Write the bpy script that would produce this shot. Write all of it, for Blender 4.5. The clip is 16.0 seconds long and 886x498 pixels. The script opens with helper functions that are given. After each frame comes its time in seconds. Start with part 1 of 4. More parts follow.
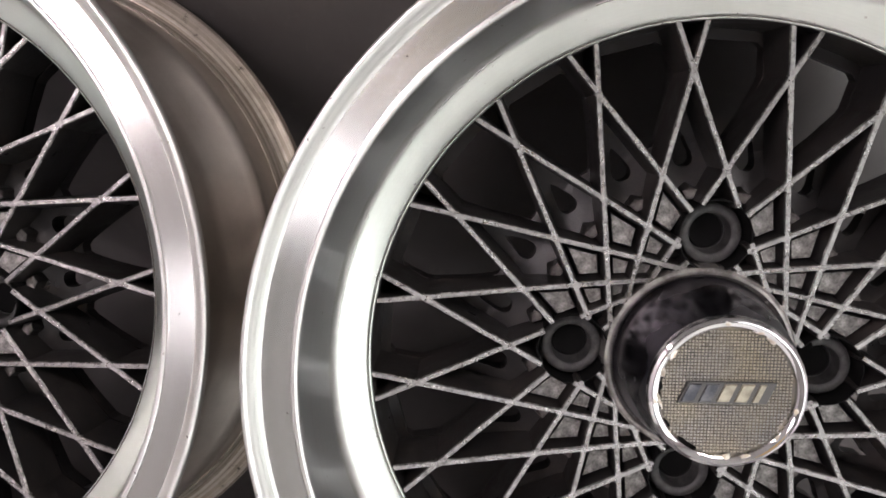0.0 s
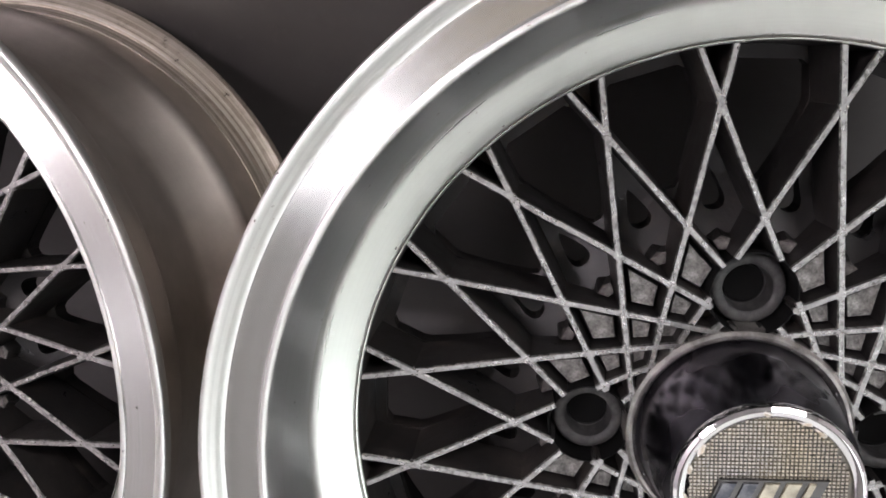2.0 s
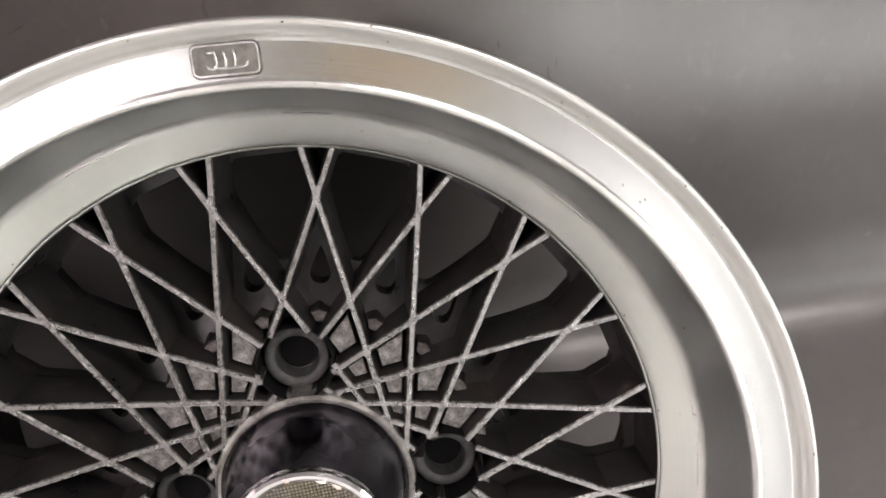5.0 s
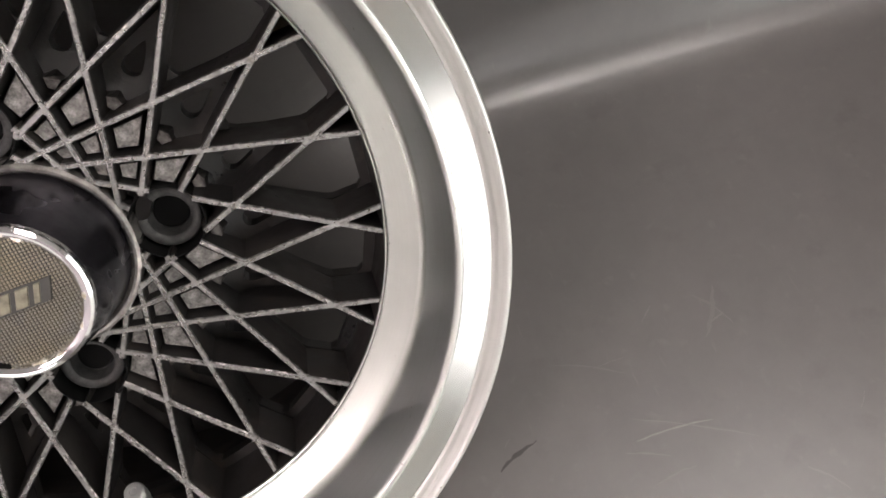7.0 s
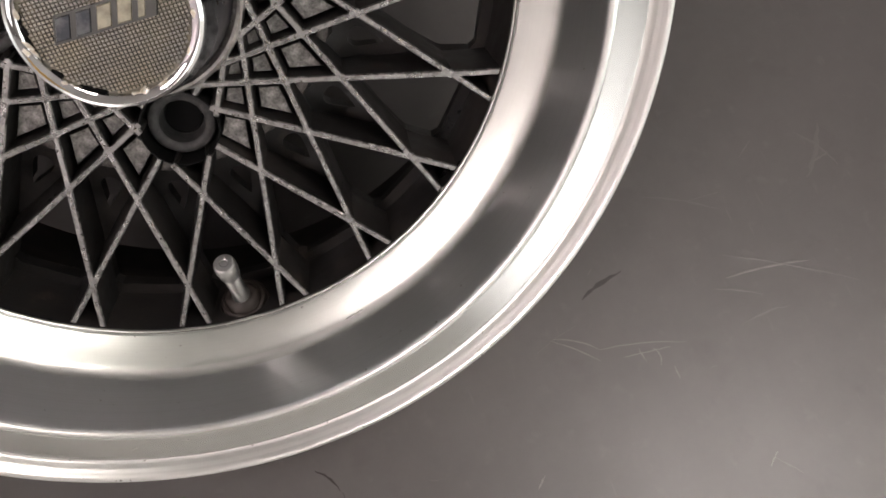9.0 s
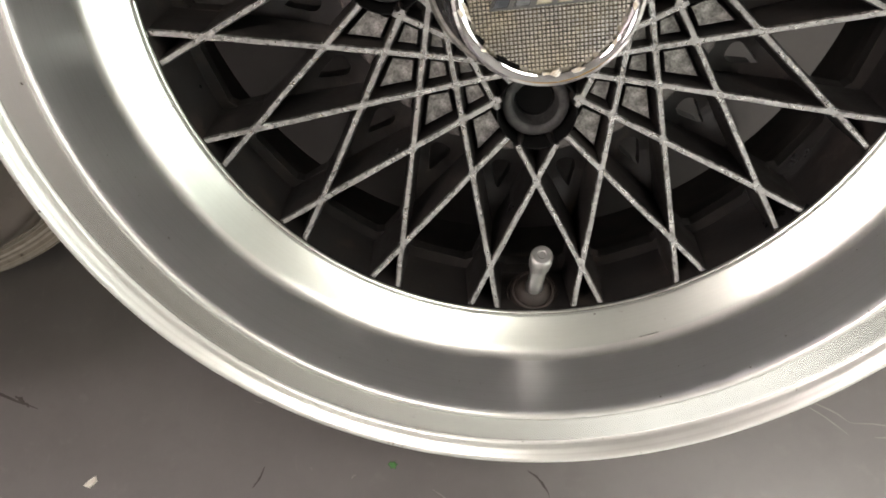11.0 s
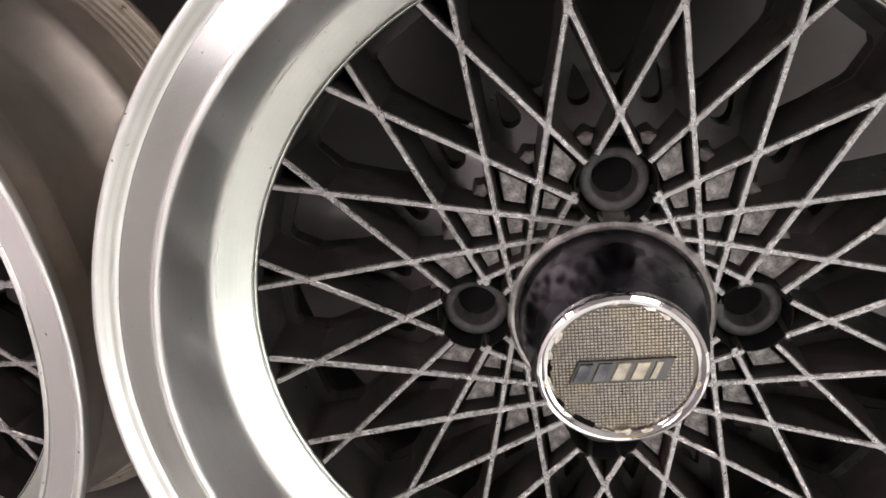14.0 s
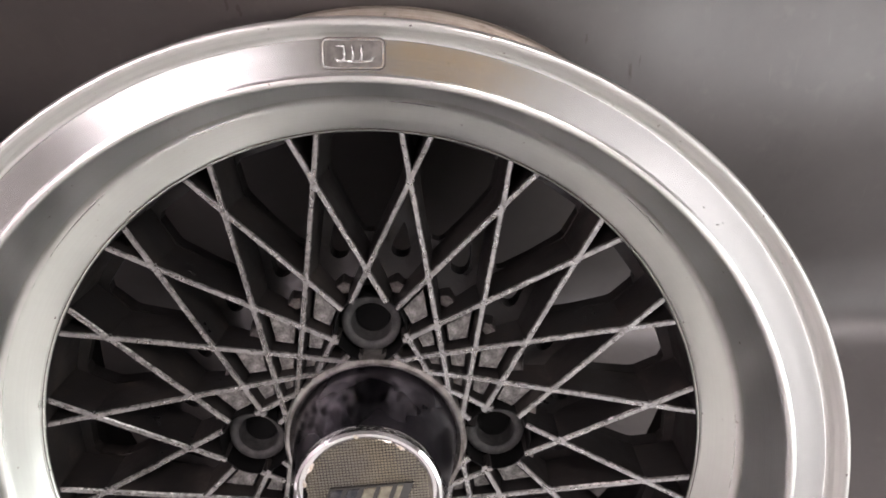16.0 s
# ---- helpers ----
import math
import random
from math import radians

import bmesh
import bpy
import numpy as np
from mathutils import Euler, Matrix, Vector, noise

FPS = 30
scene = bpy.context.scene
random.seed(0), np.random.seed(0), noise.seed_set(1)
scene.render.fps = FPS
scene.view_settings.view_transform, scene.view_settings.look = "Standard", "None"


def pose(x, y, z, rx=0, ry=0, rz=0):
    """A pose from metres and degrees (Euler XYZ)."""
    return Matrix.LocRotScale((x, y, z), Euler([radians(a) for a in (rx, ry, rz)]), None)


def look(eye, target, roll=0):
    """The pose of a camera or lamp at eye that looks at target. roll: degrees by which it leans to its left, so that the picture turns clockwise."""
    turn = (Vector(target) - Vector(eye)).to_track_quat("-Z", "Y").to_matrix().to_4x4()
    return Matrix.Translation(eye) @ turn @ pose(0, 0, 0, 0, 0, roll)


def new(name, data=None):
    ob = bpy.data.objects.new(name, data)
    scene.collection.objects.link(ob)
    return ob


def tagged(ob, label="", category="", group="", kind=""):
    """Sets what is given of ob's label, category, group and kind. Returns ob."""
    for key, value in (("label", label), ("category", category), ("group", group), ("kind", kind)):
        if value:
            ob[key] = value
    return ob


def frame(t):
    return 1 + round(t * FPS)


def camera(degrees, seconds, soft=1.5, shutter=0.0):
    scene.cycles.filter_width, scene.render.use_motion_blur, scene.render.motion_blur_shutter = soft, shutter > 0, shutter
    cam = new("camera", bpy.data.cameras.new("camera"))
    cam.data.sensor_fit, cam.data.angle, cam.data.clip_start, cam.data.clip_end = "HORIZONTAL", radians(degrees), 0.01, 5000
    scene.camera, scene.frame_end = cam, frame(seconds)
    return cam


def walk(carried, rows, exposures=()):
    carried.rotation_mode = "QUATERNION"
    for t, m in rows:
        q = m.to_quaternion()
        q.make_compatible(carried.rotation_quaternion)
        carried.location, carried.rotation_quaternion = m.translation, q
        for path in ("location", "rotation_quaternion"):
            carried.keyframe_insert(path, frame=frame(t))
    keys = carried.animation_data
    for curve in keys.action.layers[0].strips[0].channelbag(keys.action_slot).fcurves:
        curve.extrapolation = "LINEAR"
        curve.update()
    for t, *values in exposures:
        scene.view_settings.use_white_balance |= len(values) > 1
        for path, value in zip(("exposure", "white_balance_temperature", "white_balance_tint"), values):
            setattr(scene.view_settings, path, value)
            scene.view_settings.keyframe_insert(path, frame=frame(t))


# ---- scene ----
cam = camera(59.6, 16.0, soft=1.8)
PATH = [
    (0, (-0.1007, -0.1982, 0.5243), (-0.1161, -0.0013, 0.2985), -0.29),
    (0.5, (-0.1005, -0.1708, 0.4883), (-0.1310, 0.0157, 0.2553), -3.35),
    (1, (-0.0943, -0.1701, 0.4829), (-0.1334, 0.0106, 0.2465), -5.87),
    (1.5, (-0.0929, -0.1629, 0.4853), (-0.1337, 0.0168, 0.2486), -7.34),
    (2, (-0.0781, -0.1345, 0.5164), (-0.1153, 0.0487, 0.2817), -7.78),
    (2.5, (-0.0463, -0.1203, 0.5394), (-0.0761, 0.0653, 0.3056), -7.75),
    (3, (-0.0123, -0.1173, 0.5496), (-0.0365, 0.0716, 0.3186), -7.35),
    (5.5, (0.0818, -0.1333, 0.5544), (0.1045, 0.0375, 0.3088), -5.51),
    (6, (0.1177, -0.1577, 0.5432), (0.1450, 0.0020, 0.2907), -6.26),
    (6.5, (0.1330, -0.1798, 0.5269), (0.1616, -0.0327, 0.2670), -7.41),
    (7, (0.1314, -0.1940, 0.5117), (0.1624, -0.0616, 0.2443), -6.72),
    (7.5, (0.1259, -0.2008, 0.4958), (0.1538, -0.0836, 0.2211), -6.85),
    (8, (0.1108, -0.2165, 0.4757), (0.1365, -0.1067, 0.1978), -6.90),
    (10.5, (0.0044, -0.2002, 0.4582), (-0.0059, -0.1046, 0.1740), -11.13),
    (11, (-0.0195, -0.1895, 0.4591), (-0.0410, -0.0882, 0.1775), -13.77),
    (11.5, (-0.0386, -0.1798, 0.4627), (-0.0699, -0.0712, 0.1848), -15.23),
    (12, (-0.0531, -0.1718, 0.4690), (-0.0911, -0.0584, 0.1939), -16.35),
    (12.5, (-0.0590, -0.1613, 0.4817), (-0.1016, -0.0408, 0.2103), -16.85),
    (13, (-0.0529, -0.1496, 0.4994), (-0.0971, -0.0224, 0.2314), -16.87),
    (13.5, (-0.0424, -0.1380, 0.5158), (-0.0854, -0.0046, 0.2506), -16.44),
    (14, (-0.0288, -0.1251, 0.5322), (-0.0660, 0.0146, 0.2693), -14.85),
    (14.5, (-0.0147, -0.1170, 0.5504), (-0.0444, 0.0303, 0.2907), -12.68),
    (15, (0.0050, -0.1169, 0.5654), (-0.0149, 0.0374, 0.3088), -9.76),
    (15.5, (0.0266, -0.1202, 0.5761), (0.0160, 0.0405, 0.3230), -6.38),
    (16, (0.0364, -0.1246, 0.5805), (0.0360, 0.0413, 0.3305), -2.65),
]
EXPOSURES = [(0, 0.22, 6500, 17), (1.5, 0.14, 6300, 15), (2, 0.28, 6300, 15), (3, 0.38, 6450, 13), (5.5, 0.52, 6650, 15), (7, 0.32, 6700, 13), (7.5, 0.04, 6750, 14), (8, -0.1, 6700, 17), (10.5, 0.22, 6950, 9), (11, 0.3, 6900, 9), (12, 0.39, 6800, 9), (13, 0.22, 6550, 12), (14, 0.33, 6700, 17), (15, 0.33, 6650, 19), (16, 0.22, 6600, 20)]
walk(cam, [(t, look(eye, target, roll)) for t, eye, target, roll in PATH], EXPOSURES)

# ---- world and light ----
world = bpy.data.worlds.new("world")
scene.world = world
world.use_nodes = True
bg = world.node_tree.nodes["Background"]
bg.inputs[0].default_value = (0.6, 0.65, 0.7, 1)
bg.inputs[1].default_value = 0.05
GLOW_RIGHT, GLOW_FRONT, PANELS = 3.7, 3.8, 34.0


# ---- materials ----
def material(name, rough=0.5, metal=0.0, color=(0.5, 0.5, 0.5)):
    m = bpy.data.materials.new(name)
    m.use_nodes = True
    b = m.node_tree.nodes["Principled BSDF"]
    b.inputs["Base Color"].default_value = (*color, 1)
    b.inputs["Roughness"].default_value = rough
    b.inputs["Metallic"].default_value = metal
    return m, m.node_tree.nodes, m.node_tree.links, b


def noise_tex(nodes, links, scale, detail=4, rough=0.6, vec=None):
    n = nodes.new("ShaderNodeTexNoise")
    n.inputs["Scale"].default_value = scale
    n.inputs["Detail"].default_value = detail
    n.inputs["Roughness"].default_value = rough
    if vec is None:
        tc = nodes.new("ShaderNodeTexCoord")
        vec = tc.outputs["Object"]
    links.new(vec, n.inputs["Vector"])
    return n.outputs["Fac"]


def ramp(nodes, links, fac, stops):
    r = nodes.new("ShaderNodeValToRGB")
    els = r.color_ramp.elements
    while len(els) < len(stops):
        els.new(0.5)
    for e, (p, c) in zip(els, stops):
        e.position = p
        e.color = (*c, 1) if len(c) == 3 else c
    links.new(fac, r.inputs[0])
    return r.outputs[0]


def grey(v):
    return (v, v, v)


def mix(nodes, links, fac, a, b):
    m = nodes.new("ShaderNodeMix")
    m.data_type = "RGBA"
    for s, v in ((0, fac), (6, a), (7, b)):
        if isinstance(v, (int, float)):
            m.inputs[s].default_value = v
        elif isinstance(v, tuple):
            m.inputs[s].default_value = (*v, 1)
        else:
            links.new(v, m.inputs[s])
    return m.outputs[2]


def bump(nodes, links, b, height, strength=0.3, dist=0.001):
    n = nodes.new("ShaderNodeBump")
    n.inputs["Strength"].default_value = strength
    n.inputs["Distance"].default_value = dist
    links.new(height, n.inputs["Height"])
    links.new(n.outputs[0], b.inputs["Normal"])


def polished_aluminium(name, rough, dull, aniso, tone, groove=0.04, banding=0.2, lines=0.12):
    """Turned and hand-polished alloy: fine rings round the axis, soft stains."""
    m, N, L, b = material(name, rough, 1.0, (0.8, 0.8, 0.79))
    tc = N.new("ShaderNodeTexCoord")
    sep = N.new("ShaderNodeSeparateXYZ")
    L.new(tc.outputs["Object"], sep.inputs[0])
    comb = N.new("ShaderNodeCombineXYZ")
    sq = N.new("ShaderNodeMath")
    sq.operation = "POWER"
    L.new(sep.outputs[0], sq.inputs[0])
    sq.inputs[1].default_value = 2
    sq2 = N.new("ShaderNodeMath")
    sq2.operation = "POWER"
    L.new(sep.outputs[2], sq2.inputs[0])
    sq2.inputs[1].default_value = 2
    ad = N.new("ShaderNodeMath")
    L.new(sq.outputs[0], ad.inputs[0])
    L.new(sq2.outputs[0], ad.inputs[1])
    rt = N.new("ShaderNodeMath")
    rt.operation = "SQRT"
    L.new(ad.outputs[0], rt.inputs[0])
    L.new(rt.outputs[0], comb.inputs[0])
    L.new(sep.outputs[1], comb.inputs[1])
    rings = noise_tex(N, L, 1400, 2, 0.6, comb.outputs[0])
    band = noise_tex(N, L, 260, 3, 0.6, comb.outputs[0])
    stain = noise_tex(N, L, 18, 5, 0.6)
    spots = noise_tex(N, L, 330, 2, 0.5)
    pit = ramp(N, L, spots, [(0.0, grey(0)), (0.74, grey(0)), (0.79, grey(1))])
    col = ramp(N, L, stain, [(0.3, tone[0]), (0.7, tone[1])])
    worn = mix(N, L, ramp(N, L, rings, [(0.35, grey(0)), (0.65, grey(lines))]), col, (0.55, 0.56, 0.54))
    L.new(mix(N, L, pit, worn, (0.4, 0.38, 0.35)), b.inputs["Base Color"])
    r1 = ramp(N, L, stain, [(0.25, grey(rough + dull)), (0.75, grey(rough))])
    L.new(mix(N, L, banding, r1, ramp(N, L, band, [(0.3, grey(rough - 0.08)), (0.7, grey(rough + 0.12))])), b.inputs["Roughness"])
    b.inputs["Anisotropic"].default_value = aniso
    b.inputs["Anisotropic Rotation"].default_value = 0.25
    tg = N.new("ShaderNodeTangent")
    tg.direction_type, tg.axis = "RADIAL", "Y"
    L.new(tg.outputs[0], b.inputs["Tangent"])
    bump(N, L, b, rings, groove, 0.0001)
    return m


ALU = polished_aluminium("polished_aluminium", 0.21, 0.05, 0.75, ((0.63, 0.645, 0.62), (0.73, 0.745, 0.72)), 0.07, 0.3, 0.5)
ALU_WALL = polished_aluminium("dish_wall_aluminium", 0.275, 0.02, 0.4, ((0.84, 0.85, 0.85), (0.9, 0.91, 0.92)), 0.002, 0.04)
ALU_FLANGE = polished_aluminium("flange_aluminium", 0.33, 0.06, 0.3, ((0.72, 0.73, 0.7), (0.82, 0.83, 0.8)), 0.02, 0.15, 0.2)
ALU_SATIN = polished_aluminium("satin_aluminium", 0.27, 0.05, 0.4, ((0.6, 0.635, 0.59), (0.71, 0.745, 0.70)))
ALU_DULL = polished_aluminium("barrel_aluminium", 0.3, 0.1, 0.7, ((0.36, 0.325, 0.285), (0.56, 0.515, 0.465)))


def crusted_flange():
    """Old tyre seat: grey alloy with beige and brown crust dragged into rings, and black pits."""
    m, N, L, b = material("crusted_flange", 0.5, 0.6, (0.3, 0.3, 0.3))
    tc = N.new("ShaderNodeTexCoord")
    sep = N.new("ShaderNodeSeparateXYZ")
    L.new(tc.outputs["Object"], sep.inputs[0])
    flat = N.new("ShaderNodeCombineXYZ")
    L.new(sep.outputs[0], flat.inputs[0])
    L.new(sep.outputs[2], flat.inputs[2])
    away = N.new("ShaderNodeVectorMath")
    away.operation = "LENGTH"
    L.new(flat.outputs[0], away.inputs[0])
    ring = N.new("ShaderNodeCombineXYZ")
    L.new(away.outputs["Value"], ring.inputs[0])
    L.new(sep.outputs[1], ring.inputs[1])
    lines = noise_tex(N, L, 420, 3, 0.6, ring.outputs[0])
    f = noise_tex(N, L, 130, 6, 0.7)
    g = noise_tex(N, L, 28, 4)
    base = ramp(N, L, lines, [(0.34, (0.11, 0.085, 0.065)), (0.45, (0.26, 0.222, 0.178)), (0.55, (0.40, 0.36, 0.305)), (0.68, (0.50, 0.475, 0.43))])
    worn = mix(N, L, ramp(N, L, g, [(0.45, grey(0)), (0.62, grey(0.6))]), base, (0.30, 0.27, 0.235))
    L.new(mix(N, L, ramp(N, L, f, [(0.30, grey(1)), (0.37, grey(0))]), worn, (0.03, 0.022, 0.018)), b.inputs["Base Color"])
    L.new(ramp(N, L, f, [(0.35, grey(0.8)), (0.55, grey(0.4))]), b.inputs["Roughness"])
    bump(N, L, b, f, 0.4, 0.0008)
    return m


CRUST = crusted_flange()


def black_paint():
    m, N, L, b = material("black_paint", 0.5, 0.0, (0.02, 0.02, 0.02))
    b.inputs["Specular IOR Level"].default_value = 0.42
    f = noise_tex(N, L, 60, 6, 0.7)
    g = noise_tex(N, L, 26, 4, 0.6)
    dust = ramp(N, L, g, [(0.45, grey(0)), (0.65, grey(0.7))])
    paint = ramp(N, L, f, [(0.35, (0.0115, 0.0112, 0.0116)), (0.58, (0.017, 0.0155, 0.0148)), (0.76, (0.05, 0.037, 0.030))])
    L.new(mix(N, L, dust, paint, ramp(N, L, f, [(0.36, (0.0115, 0.0105, 0.010)), (0.58, (0.032, 0.027, 0.0245)), (0.72, (0.075, 0.063, 0.056))])), b.inputs["Base Color"])
    L.new(mix(N, L, dust, ramp(N, L, f, [(0.3, grey(0.24)), (0.75, grey(0.5))]), grey(0.62)), b.inputs["Roughness"])
    bump(N, L, b, noise_tex(N, L, 700, 3), 0.3, 0.0004)
    return m


def worn_edge():
    """Fronts of the bars: old grey metal, pitted, with paint left in patches."""
    m, N, L, b = material("worn_grey_edge", 0.3, 0.95, (0.2, 0.2, 0.2))
    f = noise_tex(N, L, 520, 5, 0.7)
    g = noise_tex(N, L, 45, 4, 0.6)
    h = noise_tex(N, L, 150, 3, 0.6)
    base = ramp(N, L, f, [(0.34, (0.09, 0.088, 0.085)), (0.46, (0.30, 0.297, 0.288)), (0.6, (0.40, 0.396, 0.385)), (0.68, (0.72, 0.71, 0.68))])
    even = mix(N, L, ramp(N, L, g, [(0.4, grey(0)), (0.65, grey(0.7))]), base, (0.37, 0.367, 0.356))
    L.new(mix(N, L, ramp(N, L, h, [(0.60, grey(0)), (0.70, grey(0.75))]), even, (0.12, 0.117, 0.113)), b.inputs["Base Color"])
    L.new(mix(N, L, 0.5, ramp(N, L, g, [(0.35, grey(0.2)), (0.7, grey(0.36))]), ramp(N, L, h, [(0.4, grey(0.22)), (0.7, grey(0.46))])), b.inputs["Roughness"])
    bump(N, L, b, f, 0.45, 0.0005)
    return m


def bare_edge():
    """The bevels of the bars, rubbed bare in places, with glints painted as bright specks."""
    m, N, L, b = material("bare_edge", 0.28, 0.95, (0.3, 0.3, 0.3))
    f = noise_tex(N, L, 330, 5, 0.7)
    g = noise_tex(N, L, 40, 3)
    wear = ramp(N, L, f, [(0.38, (0.12, 0.118, 0.114)), (0.48, (0.38, 0.377, 0.366)), (0.58, (0.95, 0.94, 0.91))])
    L.new(mix(N, L, ramp(N, L, g, [(0.42, grey(0.1)), (0.62, grey(0.85))]), wear, (0.28, 0.277, 0.268)), b.inputs["Base Color"])
    bump(N, L, b, f, 0.5, 0.0004)
    return m


def cast_grey():
    m, N, L, b = material("cast_grey", 0.45, 0.75, (0.2, 0.2, 0.2))
    f = noise_tex(N, L, 420, 6, 0.75)
    L.new(ramp(N, L, f, [(0.33, (0.07, 0.067, 0.063)), (0.52, (0.22, 0.215, 0.203)), (0.68, (0.42, 0.41, 0.385))]), b.inputs["Base Color"])
    bump(N, L, b, f, 0.6, 0.0008)
    return m


BLACK, WORN, CAST, BARE = black_paint(), worn_edge(), cast_grey(), bare_edge()
CHROME = material("chrome", 0.06, 1.0, (0.75, 0.75, 0.76))[0]


def dark_chrome():
    m, N, L, b = material("dark_chrome", 0.18, 1.0, (0.12, 0.112, 0.135))
    f = noise_tex(N, L, 25, 3, 0.5)
    L.new(ramp(N, L, f, [(0.38, grey(0.2)), (0.62, grey(0.36))]), b.inputs["Roughness"])
    smear = noise_tex(N, L, 55, 4, 0.65)
    L.new(ramp(N, L, smear, [(0.35, (0.085, 0.08, 0.096)), (0.7, (0.15, 0.142, 0.165))]), b.inputs["Base Color"])
    return m


DARK_CHROME = dark_chrome()
RUBBER, _n, _l, _b = material("sleeve_black", 0.5, 0.0, (0.014, 0.014, 0.0145))
_b.inputs["Specular IOR Level"].default_value = 0.35
_f = noise_tex(_n, _l, 240, 5, 0.7)
_l.new(ramp(_n, _l, _f, [(0.4, (0.026, 0.026, 0.0263)), (0.72, (0.075, 0.074, 0.071))]), _b.inputs["Base Color"])
bump(_n, _l, _b, _f, 0.3, 0.0003)
STEEL = material("valve_steel", 0.42, 1.0, (0.42, 0.42, 0.41))[0]


# near-black that puts the shade of bores and bezel gaps into the colour
RECESS_BLACK, _n, _l, _b = material("recess_black", 0.8, 0.0, (0.004, 0.004, 0.004))
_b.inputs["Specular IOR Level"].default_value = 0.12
SEAT = material("brown_rubber", 0.6, 0.2, (0.022, 0.016, 0.013))[0]
EMBLEM_DARK = material("emblem_dark", 0.4, 0.9, (0.12, 0.12, 0.115))[0]


def aged(name, a, b_, rough, metal, scale):
    m, N, L, b = material(name, rough, metal)
    f = noise_tex(N, L, scale, 4, 0.65)
    L.new(ramp(N, L, f, [(0.38, a), (0.62, b_)]), b.inputs["Base Color"])
    return m


PLATE = aged("knurled_plate", (0.36, 0.35, 0.325), (0.44, 0.395, 0.3), 0.34, 0.85, 35)
PLATE_DARK = aged("plate_dark", (0.19, 0.182, 0.165), (0.26, 0.237, 0.18), 0.42, 0.8, 90)
EMBLEM_BLUE = aged("emblem_blue", (0.07, 0.075, 0.085), (0.16, 0.165, 0.17), 0.35, 0.9, 200)
EMBLEM_LIGHT = aged("emblem_light", (0.27, 0.255, 0.2), (0.46, 0.43, 0.33), 0.36, 0.9, 150)
FLAKE = aged("lifted_chrome", (0.8, 0.8, 0.78), (0.55, 0.48, 0.36), 0.3, 0.6, 300)
BADGE_MAT = aged("badge_ground", (0.12, 0.115, 0.105), (0.2, 0.19, 0.175), 0.7, 0.4, 200)
# dark brown colour that stands for the shade inside the barrel
INNER_SHADE = aged("inner_shade", (0.012, 0.010, 0.009), (0.03, 0.024, 0.02), 0.7, 0.0, 60)
# pale colour for the bar ends mirrored in the dish wall
BAR_GLINT = aged("bar_glint", (0.5, 0.51, 0.52), (0.75, 0.76, 0.77), 0.55, 0.3, 400)
COLLAR = aged("collar_metal", (0.2, 0.19, 0.18), (0.42, 0.405, 0.38), 0.36, 0.85, 110)
CHIP = aged("cast_chip", (0.05, 0.043, 0.039), (0.21, 0.195, 0.185), 0.5, 0.4, 330)
GRIME = aged("grime", (0.05, 0.045, 0.04), (0.16, 0.14, 0.12), 0.7, 0.2, 500)


def vinyl():
    m, N, L, b = material("dark_vinyl", 0.35, 0.0, (0.06, 0.055, 0.052))
    b.inputs["Specular IOR Level"].default_value = 0.95
    b.inputs["Coat Weight"].default_value = 0.38
    f = noise_tex(N, L, 3, 5)
    g = noise_tex(N, L, 40, 6, 0.7)
    h = noise_tex(N, L, 9, 4, 0.6)
    tc = N.new("ShaderNodeTexCoord")
    mp = N.new("ShaderNodeMapping")
    mp.inputs["Scale"].default_value = (40, 5, 5)
    L.new(tc.outputs["Object"], mp.inputs["Vector"])
    drag = noise_tex(N, L, 6, 3, 0.6, mp.outputs[0])
    base = mix(N, L, 0.35, ramp(N, L, f, [(0.3, (0.058, 0.0525, 0.0502)), (0.7, (0.082, 0.075, 0.0717))]), ramp(N, L, g, [(0.3, (0.049, 0.0446, 0.0427)), (0.75, (0.10, 0.0915, 0.0874))]))
    L.new(mix(N, L, ramp(N, L, drag, [(0.66, grey(0)), (0.78, grey(0.25))]), mix(N, L, ramp(N, L, noise_tex(N, L, 70, 3, 0.55), [(0.62, grey(0)), (0.74, grey(0.16))]), mix(N, L, ramp(N, L, noise_tex(N, L, 24, 4, 0.6), [(0.6, grey(0)), (0.72, grey(0.5))]), base, (0.045, 0.039, 0.037)), (0.16, 0.148, 0.14)), (0.15, 0.138, 0.13)), b.inputs["Base Color"])
    L.new(mix(N, L, 0.5, ramp(N, L, g, [(0.3, grey(0.33)), (0.75, grey(0.46))]), ramp(N, L, h, [(0.3, grey(0.32)), (0.7, grey(0.47))])), b.inputs["Roughness"])
    L.new(ramp(N, L, h, [(0.3, grey(0.38)), (0.7, grey(0.5))]), b.inputs["Coat Roughness"])
    bump(N, L, b, h, 0.05, 0.01)
    return m


VINYL = vinyl()
PLASTER = material("plaster", 0.9, 0.0, (0.5, 0.46, 0.45))[0]
CEILING = material("ceiling_paint", 0.9, 0.0, (0.38, 0.36, 0.355))[0]
GREY_WALL = material("grey_wall_paint", 0.9, 0.0, (0.26, 0.25, 0.235))[0]
PALE_WALL = material("pale_wall_paint", 0.9, 0.0, (0.53, 0.49, 0.50))[0]
TAN_WOOD = material("tan_wood", 0.5, 0.0, (0.70, 0.45, 0.15))[0]


def lamp_material(name, color, strength):
    m = bpy.data.materials.new(name)
    m.use_nodes = True
    N = m.node_tree.nodes
    e = N.new("ShaderNodeEmission")
    e.inputs[0].default_value = (*color, 1)
    e.inputs[1].default_value = strength
    m.node_tree.links.new(e.outputs[0], N["Material Output"].inputs[0])
    return m


